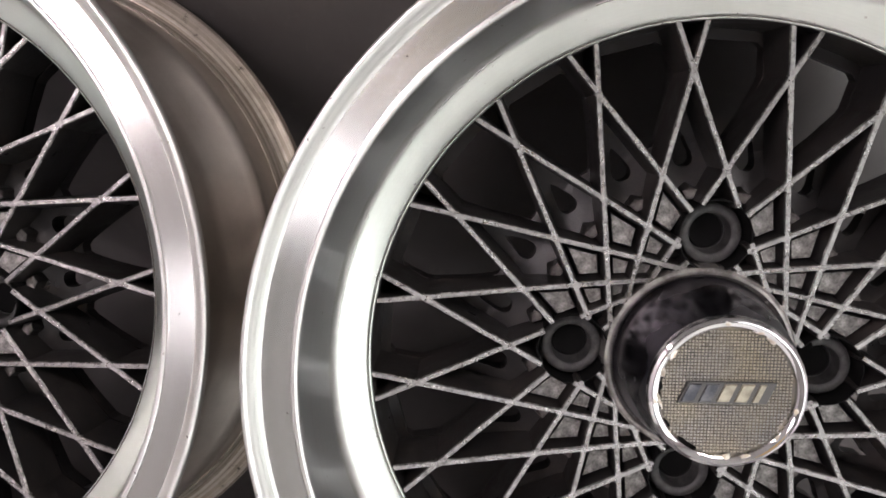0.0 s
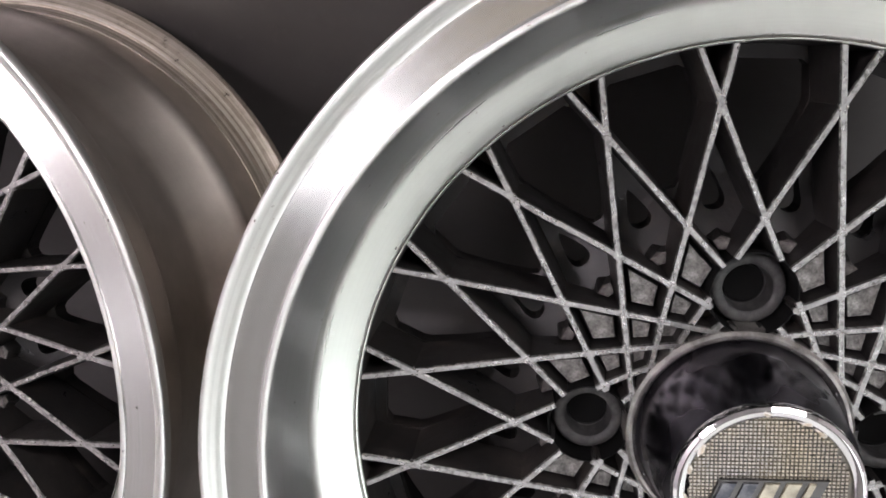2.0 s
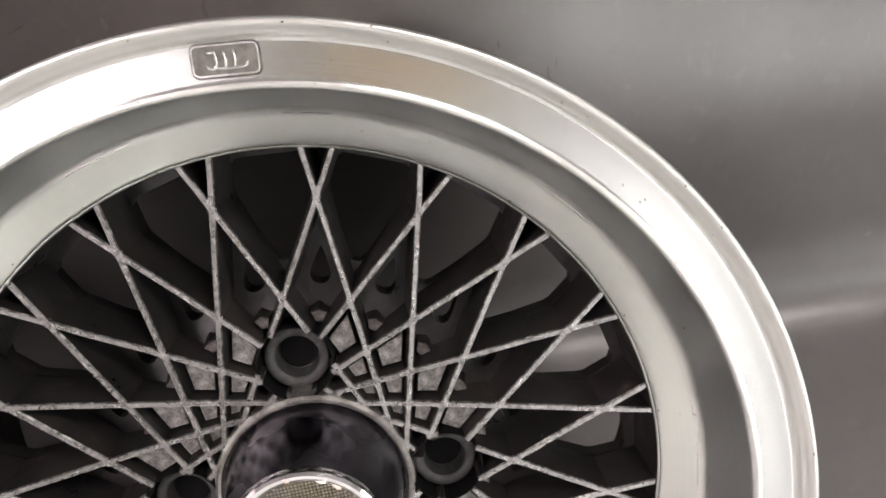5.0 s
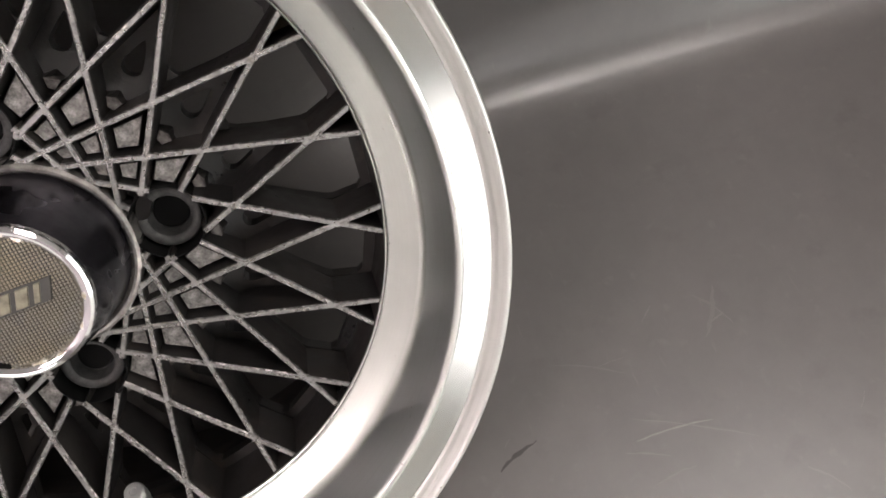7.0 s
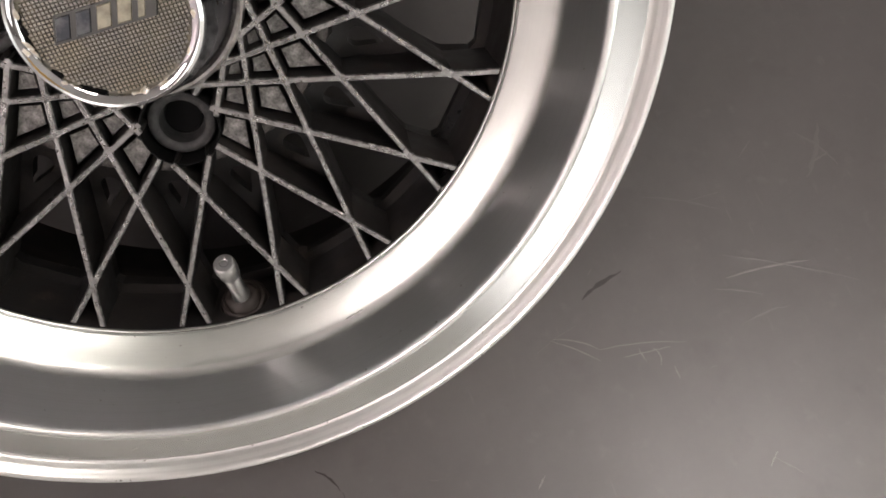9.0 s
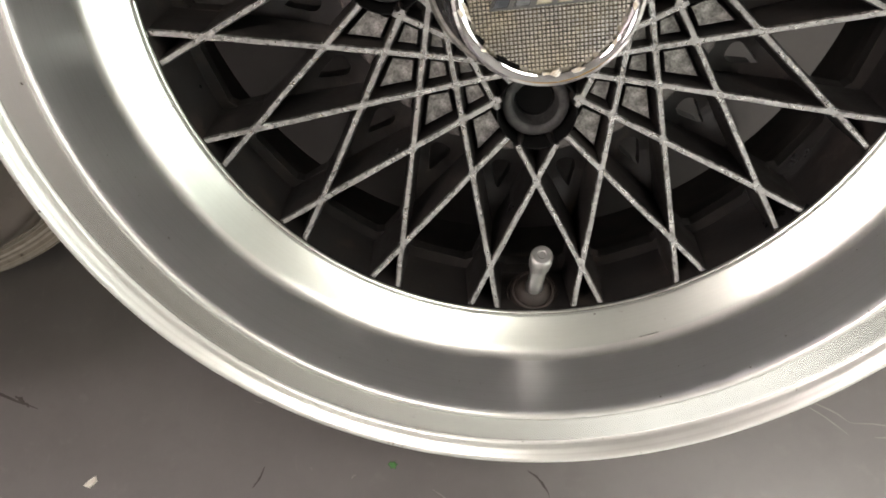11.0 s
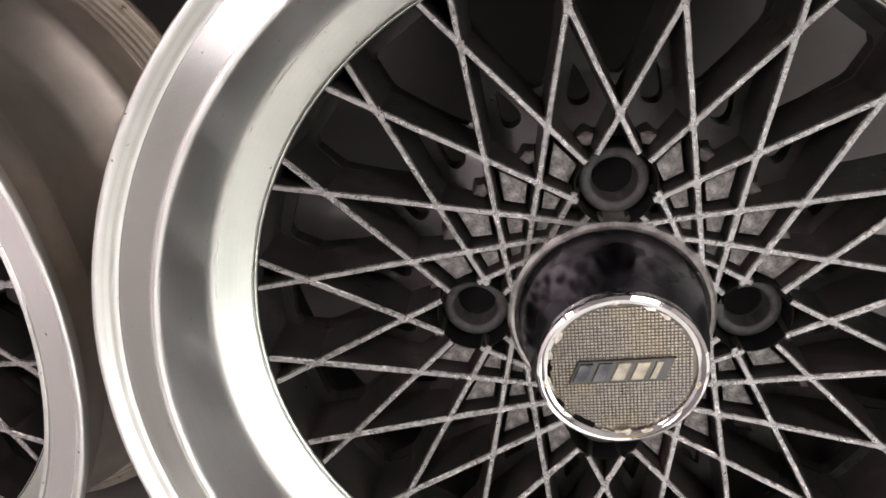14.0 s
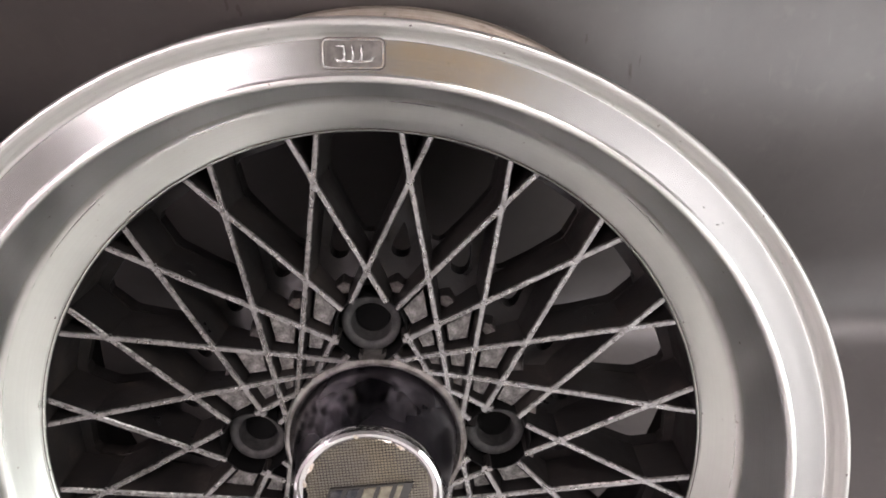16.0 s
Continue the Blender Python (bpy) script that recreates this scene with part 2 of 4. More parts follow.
# ---- mesh helpers ----
def mesh_of(name, verts, faces, mats, index=None, smooth=False):
    me = bpy.data.meshes.new(name)
    me.from_pydata([tuple(v) for v in verts], [], faces)
    for m in mats if isinstance(mats, (list, tuple)) else [mats]:
        me.materials.append(m)
    if index:
        me.polygons.foreach_set("material_index", index)
    if smooth:
        me.polygons.foreach_set("use_smooth", [True] * len(me.polygons))
    me.update()
    return me


def part(name, me, parent, label="", m=None):
    ob = new(name, me)
    ob.parent = parent
    if m is not None:
        ob.matrix_local = m
    if label:
        ob["label"] = label
    return ob


def lathe(profile, n=96, closed=False, cap=False):
    """Verts and faces of a profile of (radius, y) turned about the y axis."""
    verts, faces = [], []
    k = len(profile)
    for i in range(n):
        a = 2 * math.pi * i / n
        for r, y in profile:
            verts.append((r * math.sin(a), y, r * math.cos(a)))
    for i in range(n):
        j = (i + 1) % n
        for p in range(k if closed else k - 1):
            q = (p + 1) % k
            faces.append((i * k + p, i * k + q, j * k + q, j * k + p))
    if cap:
        faces.append(tuple(i * k + k - 1 for i in range(n))[::-1])
    return verts, faces


def lathe_mesh(name, profile, mats, n=96, closed=False, cap=False, smooth=True, sharp=30):
    v, f = lathe(profile, n, closed, cap)
    me = mesh_of(name, v, f, mats, smooth=smooth)
    bm = bmesh.new()
    bm.from_mesh(me)
    bmesh.ops.recalc_face_normals(bm, faces=bm.faces)
    for e in bm.edges:
        if len(e.link_faces) == 2 and e.calc_face_angle(0) > radians(sharp):
            e.smooth = False
    bm.to_mesh(me)
    bm.free()
    return me


# ---- the sheet: floor, cove and back wall in one sweep ----
def smooth(a):
    a = min(1, max(0, a))
    return a * a * (3 - 2 * a)


def sheet_profile():
    prof = [(-0.4, 0.0), (-0.37, 0.0), (-0.3, 0.0), (-0.1, 0.0), (0.0, 0.0)]
    pts = [(0.0, 0.0), (0.1, 0.0), (0.148, 0.0), (0.1715, 0.0026), (0.186, 0.0096), (0.1955, 0.0205), (0.2028, 0.038), (0.208, 0.067), (0.2135, 0.15), (0.2155, 0.21), (0.2195, 0.31), (0.228, 0.6)]
    for i in range(len(pts) - 1):
        p0, p1, p2, p3 = (pts[min(max(i + o, 0), len(pts) - 1)] for o in (-1, 0, 1, 2))
        for s in range(1, 9):
            t = s / 8
            prof.append(tuple(0.5 * (2 * p1[k] + (p2[k] - p0[k]) * t + (2 * p0[k] - 5 * p1[k] + 4 * p2[k] - p3[k]) * t * t + (3 * p1[k] - p0[k] - 3 * p2[k] + p3[k]) * t ** 3) for k in (0, 1)))
    return prof + [(0.235, 1.2), (0.24, 2.7)]


def sheet_shift(x, y, z):
    """How far the sheet stands back from its plain sweep: it bellies out on the right."""
    # lean and belly are made up to catch a reflected glow at upper right
    lean = 0.2 * smooth((x - 0.08) / 0.4) * (1 - 0.6 * smooth((x - 0.45) / 0.3))
    d = min(z, 0.5) - 0.15
    belly = 0 if d < 0 else d * d if d < 0.09 else 0.0081 + 0.18 * (d - 0.09)
    return (-0.044 * x if y >= 0 else 0) + lean * max(0, min(z, 0.5) - 0.03) + 3.2 * smooth((x - 0.02) / 0.26) * (1 - 0.45 * smooth((x - 0.3) / 0.35)) * belly + 0.012 * smooth((x - 0.08) / 0.4) * (1 - math.exp(-z / 0.03))


PROFILE = sheet_profile()


def sheet():
    xs = [-2.5 + 0.05 * i for i in range(101)]
    # the front edge slants, unseen, so the pale floor reflects more on the right
    slant = [0.05 - 0.28 * min(0.32, max(-0.5, x)) for x in xs]
    verts = [(x, y + sheet_shift(x, y, z) - (a if y < -0.25 else 0), z) for x, a in zip(xs, slant) for y, z in PROFILE]
    k = len(PROFILE)
    faces = [(i * k + p, (i + 1) * k + p, (i + 1) * k + p + 1, i * k + p + 1) for i in range(len(xs) - 1) for p in range(k - 1)]
    ob = new("floor", mesh_of("floor", verts, faces, VINYL, smooth=True))
    s = ob.modifiers.new("thickness", "SOLIDIFY")
    s.thickness, s.offset = 0.003, -1
    tagged(ob, "dark grey scuffed vinyl floor sweeping up into the back wall", "floor", kind="structure")


def wall_point(x, z):
    """The place on the upright part of the sheet at x and height z."""
    for (y0, z0), (y1, z1) in zip(PROFILE, PROFILE[1:]):
        if z0 <= z <= z1 and z1 > z0 + 1e-6:
            y = y0 + (y1 - y0) * (z - z0) / (z1 - z0)
            return Vector((x, y + sheet_shift(x, y, z), z))
    return Vector((x, 0.22, z))


sheet()


def concrete():
    m, N, L, b = material("pale_concrete", 0.6, 0.0, (0.6, 0.59, 0.57))
    f = noise_tex(N, L, 4, 6, 0.65)
    L.new(ramp(N, L, f, [(0.3, (0.72, 0.745, 0.71)), (0.7, (0.82, 0.845, 0.81))]), b.inputs["Base Color"])
    bump(N, L, b, noise_tex(N, L, 90, 4), 0.2, 0.002)
    return m


def box_mesh(name, lo, hi, mat):
    (a, b, c), (d, e, f) = lo, hi
    v = [(a, b, c), (d, b, c), (d, e, c), (a, e, c), (a, b, f), (d, b, f), (d, e, f), (a, e, f)]
    return mesh_of(name, v, [(0, 3, 2, 1), (4, 5, 6, 7), (0, 1, 5, 4), (1, 2, 6, 5), (2, 3, 7, 6), (3, 0, 4, 7)], mat)


# unseen pale floor round the sheet's front edge, added to bounce light into the wheels
tagged(new("floor_bounce", box_mesh("floor_bounce", (-2.5, -4.5, -0.06), (2.5, -0.30, -0.0045), concrete())), "unseen pale concrete floor in front of the vinyl, added to reflect light", "floor", kind="structure")


def joined_boxes(name, boxes, mat):
    bm = bmesh.new()
    for lo, hi in boxes:
        me = box_mesh("tmp", lo, hi, mat)
        bm.from_mesh(me)
        bpy.data.meshes.remove(me)
    me = bpy.data.meshes.new(name)
    bm.to_mesh(me)
    bm.free()
    me.materials.append(mat)
    return me


def wall(name, boxes, mat=PLASTER):
    tagged(new(name, joined_boxes(name, boxes, mat)), "plain beige plastered " + name.split("_")[0], name.split("_")[0], kind="structure")


# right wall with an added door opening, front wall with an added window, both unseen
DOOR = (-3.3, -1.15, 0.02, 2.3)
WIN = (0.3, 1.5, 0.45, 2.4)
wall("wall_left", [((-2.6, -4.6, 0), (-2.5, 0.6, 2.7))], PALE_WALL)
wall("wall_right", [((2.5, -4.6, 0), (2.6, DOOR[0], 2.7)), ((2.5, DOOR[1], 0), (2.6, 0.6, 2.7)), ((2.5, DOOR[0], DOOR[3]), (2.6, DOOR[1], 2.7))])
wall("wall_front", [((-2.5, -4.6, 0), (WIN[0], -4.5, 2.7)), ((WIN[1], -4.6, 0), (2.5, -4.5, 2.7)), ((WIN[0], -4.6, 0), (WIN[1], -4.5, WIN[2])), ((WIN[0], -4.6, WIN[3]), (WIN[1], -4.5, 2.7))], GREY_WALL)
wall("ceiling", [((-2.6, -4.6, 2.7), (2.6, 0.6, 2.8))], CEILING)


# unseen board, added so that the lip mirrors a tan patch
def hanging_board():
    root = new("hanging_board")
    root.location = (0.11, -2.6, 1.98)
    tagged(root, "unseen tan board on two rods, added for the tan reflection in the lip", "board")
    part("board", box_mesh("board", (-0.31, -0.012, 0), (0.31, 0.012, 0.54), TAN_WOOD), root)
    for x in (-0.24, 0.24):
        part("hanger", box_mesh("hanger", (x - 0.006, -0.006, 0.54), (x + 0.006, 0.006, 0.72), STEEL), root, "thin steel hanger rod")


hanging_board()


def framed(name, axis, span, label):
    """A frame of four bars in an opening; an added glowing panel stands outside."""
    a0, a1, z0, z1 = span
    root = new(name)
    tagged(root, label, name.split("_")[0], kind="structure")
    w = 0.05

    def bar(lo, hi):
        if axis == "x":
            return (2.52, lo[0], lo[1]), (2.58, hi[0], hi[1])
        return (lo[0], -4.58, lo[1]), (hi[0], -4.52, hi[1])

    for lo, hi in (((a0, z0), (a0 + w, z1)), ((a1 - w, z0), (a1, z1)), ((a0 + w, z0), (a1 - w, z0 + w)), ((a0 + w, z1 - w), (a1 - w, z1)), (((a0 + a1) / 2 - 0.02, z0 + w), ((a0 + a1) / 2 + 0.02, z1 - w))):
        part("frame_bar", box_mesh("frame_bar", *bar(lo, hi), PLASTER), root)


framed("door_1", "x", DOOR, "unseen tall white framed door opening, added to let light in")
framed("window_1", "y", WIN, "unseen white framed window opening, added to let light in")
# unseen glowing panels, added for the bright reflections in the metal
tagged(new("backdrop", box_mesh("backdrop", (2.75, -3.9, -0.2), (2.76, -0.6, 2.8), lamp_material("panel_glow_right", (0.94, 1.0, 0.96), GLOW_RIGHT))), "unseen glowing panel added outside the door opening", "sky", kind="structure")
tagged(new("backdrop", box_mesh("backdrop", (-0.2, -4.85, 0.1), (2.0, -4.84, 2.8), lamp_material("panel_glow_front", (1.0, 0.99, 1.0), GLOW_FRONT))), "unseen glowing panel added outside the window opening", "sky", kind="structure")


# unseen glowing ceiling panels, added and placed for the highlights on metal and vinyl
def added_ceiling_light(x, y, sx, sy, strength, color=(1, 0.95, 0.92)):
    root = new("added_ceiling_light")
    root.location = (x, y, 2.7)
    tagged(root, "unseen white ceiling panel, added to light the wheels", "lamp", group="ceiling lights")
    part("housing", box_mesh("housing", (-sx / 2 - 0.02, -sy / 2 - 0.02, -0.05), (sx / 2 + 0.02, sy / 2 + 0.02, 0), PLASTER), root)
    part("diffuser", box_mesh("diffuser", (-sx / 2, -sy / 2, -0.07), (sx / 2, sy / 2, -0.052), lamp_material("panel_light", color, strength)), root, "glowing white diffuser")


added_ceiling_light(1.15, -0.42, 1.2, 0.38, PANELS * 0.53)
added_ceiling_light(-1.72, -1.3, 1.0, 0.6, PANELS * 0.8, (1, 0.9, 0.91))
added_ceiling_light(-1.4, -3.35, 1.05, 0.75, PANELS * 0.18, (1, 0.95, 0.97))


# ---- the wheels ----
D_LINE, R_NODE, R_IN = 0.03864, 0.1289, 0.1498
STEEP = math.degrees(math.acos(D_LINE / R_NODE))
LUG_R, LUG_CUT = 0.0572, 0.0158


def bar_y(r):
    """Depth of the bars' fronts: the lattice swells forward from the hub to the lip."""
    return 0.0040 - 0.092 * max(0, r - 0.050)


RIM_PROFILE = [
    (0.1484, 0.040), (0.1484, -0.0062), (0.14848, -0.0068), (0.1488, -0.0073), (0.1492, -0.00755), (0.1494, -0.0072), (0.1497, -0.0074), (0.1500, -0.0082), (0.1504, -0.0086), (0.1560, -0.01275), (0.1606, -0.0162), (0.1614, -0.0168), (0.1622, -0.01755), (0.1630, -0.0184), (0.1637, -0.0194), (0.1642, -0.0205), (0.1646, -0.0218), (0.1650, -0.0232), (0.1676, -0.0333), (0.1704, -0.0444),
    (0.1706, -0.0452), (0.1711, -0.0472), (0.1716, -0.0486), (0.1724, -0.0496), (0.1732, -0.0497), (0.1739, -0.0493), (0.1746, -0.0491), (0.1750, -0.0491), (0.1780, -0.04915), (0.1830, -0.04925), (0.1858, -0.0493), (0.1862, -0.0493), (0.1872, -0.0497), (0.1877, -0.0505), (0.1881, -0.0518), (0.1886, -0.0526),
    (0.1892, -0.0532), (0.1899, -0.0541), (0.1906, -0.0551), (0.1914, -0.0558), (0.1923, -0.0560), (0.1931, -0.0554), (0.1935, -0.0540), (0.1933, -0.0518), (0.1924, -0.0496), (0.1905, -0.0476), (0.1860, -0.0452), (0.1815, -0.0436), (0.1790, -0.0400),
]
BARREL_PROFILE = [
    (0.1790, -0.0400), (0.1780, -0.0200), (0.1788, -0.0160), (0.1770, -0.0120), (0.1640, 0.0020), (0.1600, 0.0080), (0.1590, 0.0180), (0.1590, 0.0500), (0.1605, 0.0580),
    (0.1740, 0.0760), (0.1776, 0.0800), (0.1785, 0.0840), (0.1778, 0.0870), (0.1788, 0.1080), (0.1794, 0.1100), (0.1802, 0.1094), (0.1812, 0.1108), (0.1820, 0.1130), (0.1836, 0.1148), (0.1844, 0.1146), (0.1880, 0.1166), (0.1940, 0.1183), (0.1962, 0.1200), (0.1968, 0.1225), (0.1960, 0.1250), (0.1930, 0.1262), (0.1860, 0.1270),
    (0.1800, 0.1240), (0.1750, 0.1160), (0.1730, 0.0860), (0.1560, 0.0600), (0.1540, 0.0400), (0.1484, 0.0400),
]


def spoke_mesh(sign, k):
    """One lattice bar, cut where the bolt sleeves stand: a narrow worn front on a deep black web."""
    a0 = math.acos(D_LINE / R_NODE)
    th0 = radians(9 + 18 * k)
    phi = th0 - sign * a0
    nrm = Vector((math.sin(phi), 0, math.cos(phi)))
    tan = Vector((math.cos(phi), 0, -math.sin(phi))) * sign
    t0, t1 = 0.010, math.sqrt(R_IN ** 2 - D_LINE ** 2)
    holes = []
    for q in range(4):
        c = Vector((LUG_R * math.sin(q * math.pi / 2), 0, LUG_R * math.cos(q * math.pi / 2)))
        dd, tt = c.dot(nrm) - D_LINE, c.dot(tan)
        if abs(dd) < LUG_CUT:
            h = math.sqrt(LUG_CUT ** 2 - dd * dd)
            holes.append((tt - h, tt + h))
    spans, s = [], t0
    for a, b in sorted(holes):
        if a > s + 0.003:
            spans.append((s, a))
        s = max(s, b)
    if t1 > s + 0.003:
        spans.append((s, t1))
    verts, faces, idx = [], [], []
    for a, b in spans:
        n = max(2, int((b - a) / 0.006))
        base = len(verts)
        for i in range(n + 1):
            t = a + (b - a) * i / n
            r = math.hypot(t, D_LINE)
            y = bar_y(r)
            p = nrm * D_LINE + tan * t
            j = noise.noise(p * 300) * 0.00016 + noise.noise(p * 90 + Vector((0, 7, 0))) * 0.00012
            y += noise.noise(p * 220 + Vector((3, 0, 0))) * 0.00018
            deep = 0.0125 + 0.0105 * min(1, max(0, (r - 0.055) / 0.03)) - y
            for o, dy in ((-0.0027, deep), (-0.00136 + j, 0.0009), (-0.00088 + j, 0.0), (0.00088 + j, 0.0), (0.00136 + j, 0.0009), (0.0027, deep)):
                q = p + nrm * o
                verts.append((q.x, y + dy, q.z))
        for i in range(n):
            for c in range(5):
                faces.append((base + i * 6 + c, base + i * 6 + c + 1, base + i * 6 + 6 + c + 1, base + i * 6 + 6 + c))
                idx.append((0, 2, 1, 2, 0)[c])
        faces.append(tuple(base + c for c in range(6))[::-1])
        faces.append(tuple(base + n * 6 + c for c in range(6)))
        idx += [0, 0]
    me = mesh_of("spoke", verts, faces, [BLACK, WORN, BARE], idx)
    bm = bmesh.new()
    bm.from_mesh(me)
    bmesh.ops.recalc_face_normals(bm, faces=bm.faces)
    bm.to_mesh(me)
    bm.free()
    return me


def polar(r, a, y):
    a = radians(a)
    return Vector((r * math.sin(a), y, r * math.cos(a)))


def back_disc_mesh():
    """The deep black casting behind the lattice: kite-shaped windows, and a drop-shaped hole between each two."""
    win = [(0.1437, -5.2), (0.1437, 5.2), (0.1415, 6.5), (0.1300, 7.7), (0.1270, 7.6), (0.1120, 5.3), (0.1000, 2.3), (0.0975, 1.0), (0.0975, -1.0), (0.1000, -2.3), (0.1120, -5.3), (0.1270, -7.6), (0.1300, -7.7), (0.1415, -6.5)]
    drop = [(0.0868, 0.0), (0.0871, 1.3), (0.0882, 2.3), (0.0902, 2.8), (0.0928, 2.6), (0.0965, 1.7), (0.1005, 0.8), (0.1030, 0.0)]
    right = [(r, 9.0 - a) for r, a in drop]
    outer = [(0.0700, -9.0), (0.0700, -3.0), (0.0700, 3.0), (0.0700, 9.0), (0.0790, 9.0)] + right + [(0.1150, 9.0), (0.1320, 9.0), (0.1490, 9.0), (0.1490, 3.0), (0.1490, -3.0), (0.1490, -9.0), (0.1320, -9.0), (0.1150, -9.0)] + [(r, -a) for r, a in right[::-1]] + [(0.0790, -9.0)]

    def front(r, a):
        """The floor falls away from the hub, with a ridge under each bar."""
        f = min(1, max(0, (r - 0.070) / 0.028))
        side = abs(((a + 9) % 18) - 9)
        return 0.0165 + 0.0085 * f - 0.0022 * max(0, 1 - side / 3.0) * (1 - f)

    bm = bmesh.new()
    for k in range(20):
        loops = []
        for loop in (outer, win):
            vs = [bm.verts.new(polar(r, a + 18 * k, 0)) for r, a in loop]
            loops.append((vs, loop, [bm.edges.new((vs[i], vs[(i + 1) % len(vs)])) for i in range(len(vs))]))
        bmesh.ops.triangle_fill(bm, edges=loops[0][2] + loops[1][2], use_beauty=True)
        for vs, loop, _ in loops:
            for v, (r, a) in zip(vs, loop):
                v.co.y = front(r, a)
        for vs, loop, _ in loops:
            if loop is win:
                back = [bm.verts.new(polar(r + 0.0008 * (r > 0.13), a * 0.97 + 18 * k, 0.0325)) for r, a in loop]
                pairs = range(len(vs))
            else:
                back = [bm.verts.new(polar(r, a + 18 * k, 0.0325)) for r, a in loop]
                pairs = [i for i in range(len(vs)) if 4 < i < 12 or len(vs) - 9 < i < len(vs) - 1]
            for i in pairs:
                j = (i + 1) % len(vs)
                bm.faces.new((vs[i], vs[j], back[j], back[i]))
    bmesh.ops.remove_doubles(bm, verts=bm.verts, dist=2e-5)
    for v in [v for v in bm.verts if not v.link_faces]:
        bm.verts.remove(v)
    bmesh.ops.recalc_face_normals(bm, faces=bm.faces)
    me = bpy.data.meshes.new("back_disc")
    bm.to_mesh(me)
    bm.free()
    me.materials.append(BLACK)
    return me


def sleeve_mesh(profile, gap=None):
    """A bolt sleeve: rubbed black ring, bore shade painted near-black, dark cup round it."""
    me = lathe_mesh("bolt_sleeve", profile, [RUBBER, RECESS_BLACK, RECESS_BLACK], 40)
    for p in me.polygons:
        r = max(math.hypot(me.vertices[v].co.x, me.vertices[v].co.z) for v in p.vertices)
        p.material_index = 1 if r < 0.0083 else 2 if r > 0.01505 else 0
    if gap:
        bm = bmesh.new()
        bm.from_mesh(me)
        gone = []
        for f in bm.faces:
            c = f.calc_center_median()
            if c.y < 0.0185 and 0.0088 < math.hypot(c.x, c.z) < 0.0150 and gap[0] < math.degrees(math.atan2(c.x, c.z)) < gap[1]:
                gone.append(f)
        bmesh.ops.delete(bm, geom=gone, context="FACES")
        bm.to_mesh(me)
        bm.free()
    return me


def rim_mesh():
    """The deep lip: satin inner cone, turned dish wall, polished outer face."""
    me = lathe_mesh("rim", RIM_PROFILE, [ALU, ALU_WALL, ALU_SATIN, BLACK, ALU_FLANGE, GRIME], 192, sharp=60)
    for p in me.polygons:
        y, r = p.center.y, math.hypot(p.center.x, p.center.z)
        p.material_index = 3 if y > -0.0062 and r < 0.1486 else 5 if 0.1491 < r < 0.1498 and y > -0.0078 else 2 if y > -0.0178 and r < 0.1625 else 4 if y > -0.0215 and r < 0.1646 else 1 if y > -0.0480 and r < 0.1716 else 4 if r > 0.1862 or r < 0.1742 else 0
    return me


def barrel_mesh():
    """The tyre side: plain drop centre, bead seat and a crusted rear flange."""
    me = lathe_mesh("barrel", BARREL_PROFILE, [ALU_DULL, CRUST, INNER_SHADE], 128, sharp=50)
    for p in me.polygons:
        # inward faces carry the shade behind the spokes as a dark colour
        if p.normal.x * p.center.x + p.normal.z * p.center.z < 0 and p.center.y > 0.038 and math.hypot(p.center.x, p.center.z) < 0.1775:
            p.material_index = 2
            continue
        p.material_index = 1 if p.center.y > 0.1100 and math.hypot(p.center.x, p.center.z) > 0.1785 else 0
    return me


def hub_plate_mesh():
    """Black recessed hub with four bolt holes behind the lattice."""
    prof = [(0.030 + 0.0025 * i, 0.0140 + 0.00002 * i * i) for i in range(17)]
    n = 200
    verts, faces, idx = [], [], []
    lugs = [Vector((LUG_R * math.sin(q * math.pi / 2), LUG_R * math.cos(q * math.pi / 2))) for q in range(4)]
    rows = prof + [(0.0712, 0.0200), (0.0712, 0.040), (0.030, 0.040)]
    k = len(rows)
    for i in range(n):
        a = 2 * math.pi * i / n
        for r, y in rows:
            d = noise.noise(Vector((r * math.sin(a), y, r * math.cos(a))) * 260) * 0.0004
            verts.append((r * math.sin(a), y + d, r * math.cos(a)))
    for i in range(n):
        j = (i + 1) % n
        for p in range(k - 1):
            c = sum((Vector(verts[q]) for q in (i * k + p, j * k + p, i * k + p + 1, j * k + p + 1)), Vector()) / 4
            if any((c.xz - h).length < 0.0166 for h in lugs):
                continue
            faces.append((i * k + p, i * k + p + 1, j * k + p + 1, j * k + p))
            idx.append(0 if p < 16 else 1)
    for i in {i for f in faces for i in f}:
        v = Vector(verts[i])
        for h in lugs:
            d = v.xz - h
            if d.length < 0.0180 and v.y < 0.03:
                e = h + d.normalized() * 0.0168
                verts[i] = (e.x, v.y, e.y)
    me = mesh_of("hub_plate", verts, faces, [BLACK, BLACK], idx)
    bm = bmesh.new()
    bm.from_mesh(me)
    bmesh.ops.recalc_face_normals(bm, faces=bm.faces)
    bm.to_mesh(me)
    bm.free()
    return me


def lattice_point(u, v, y):
    """A place in the net of crossing bars: u and v count turns along the two families of bars."""
    a = radians((u + v) / 2)
    r = D_LINE / math.cos(radians(min(80, max(0, (u - v) / 2))))
    return Vector((r * math.sin(a), y, r * math.cos(a)))


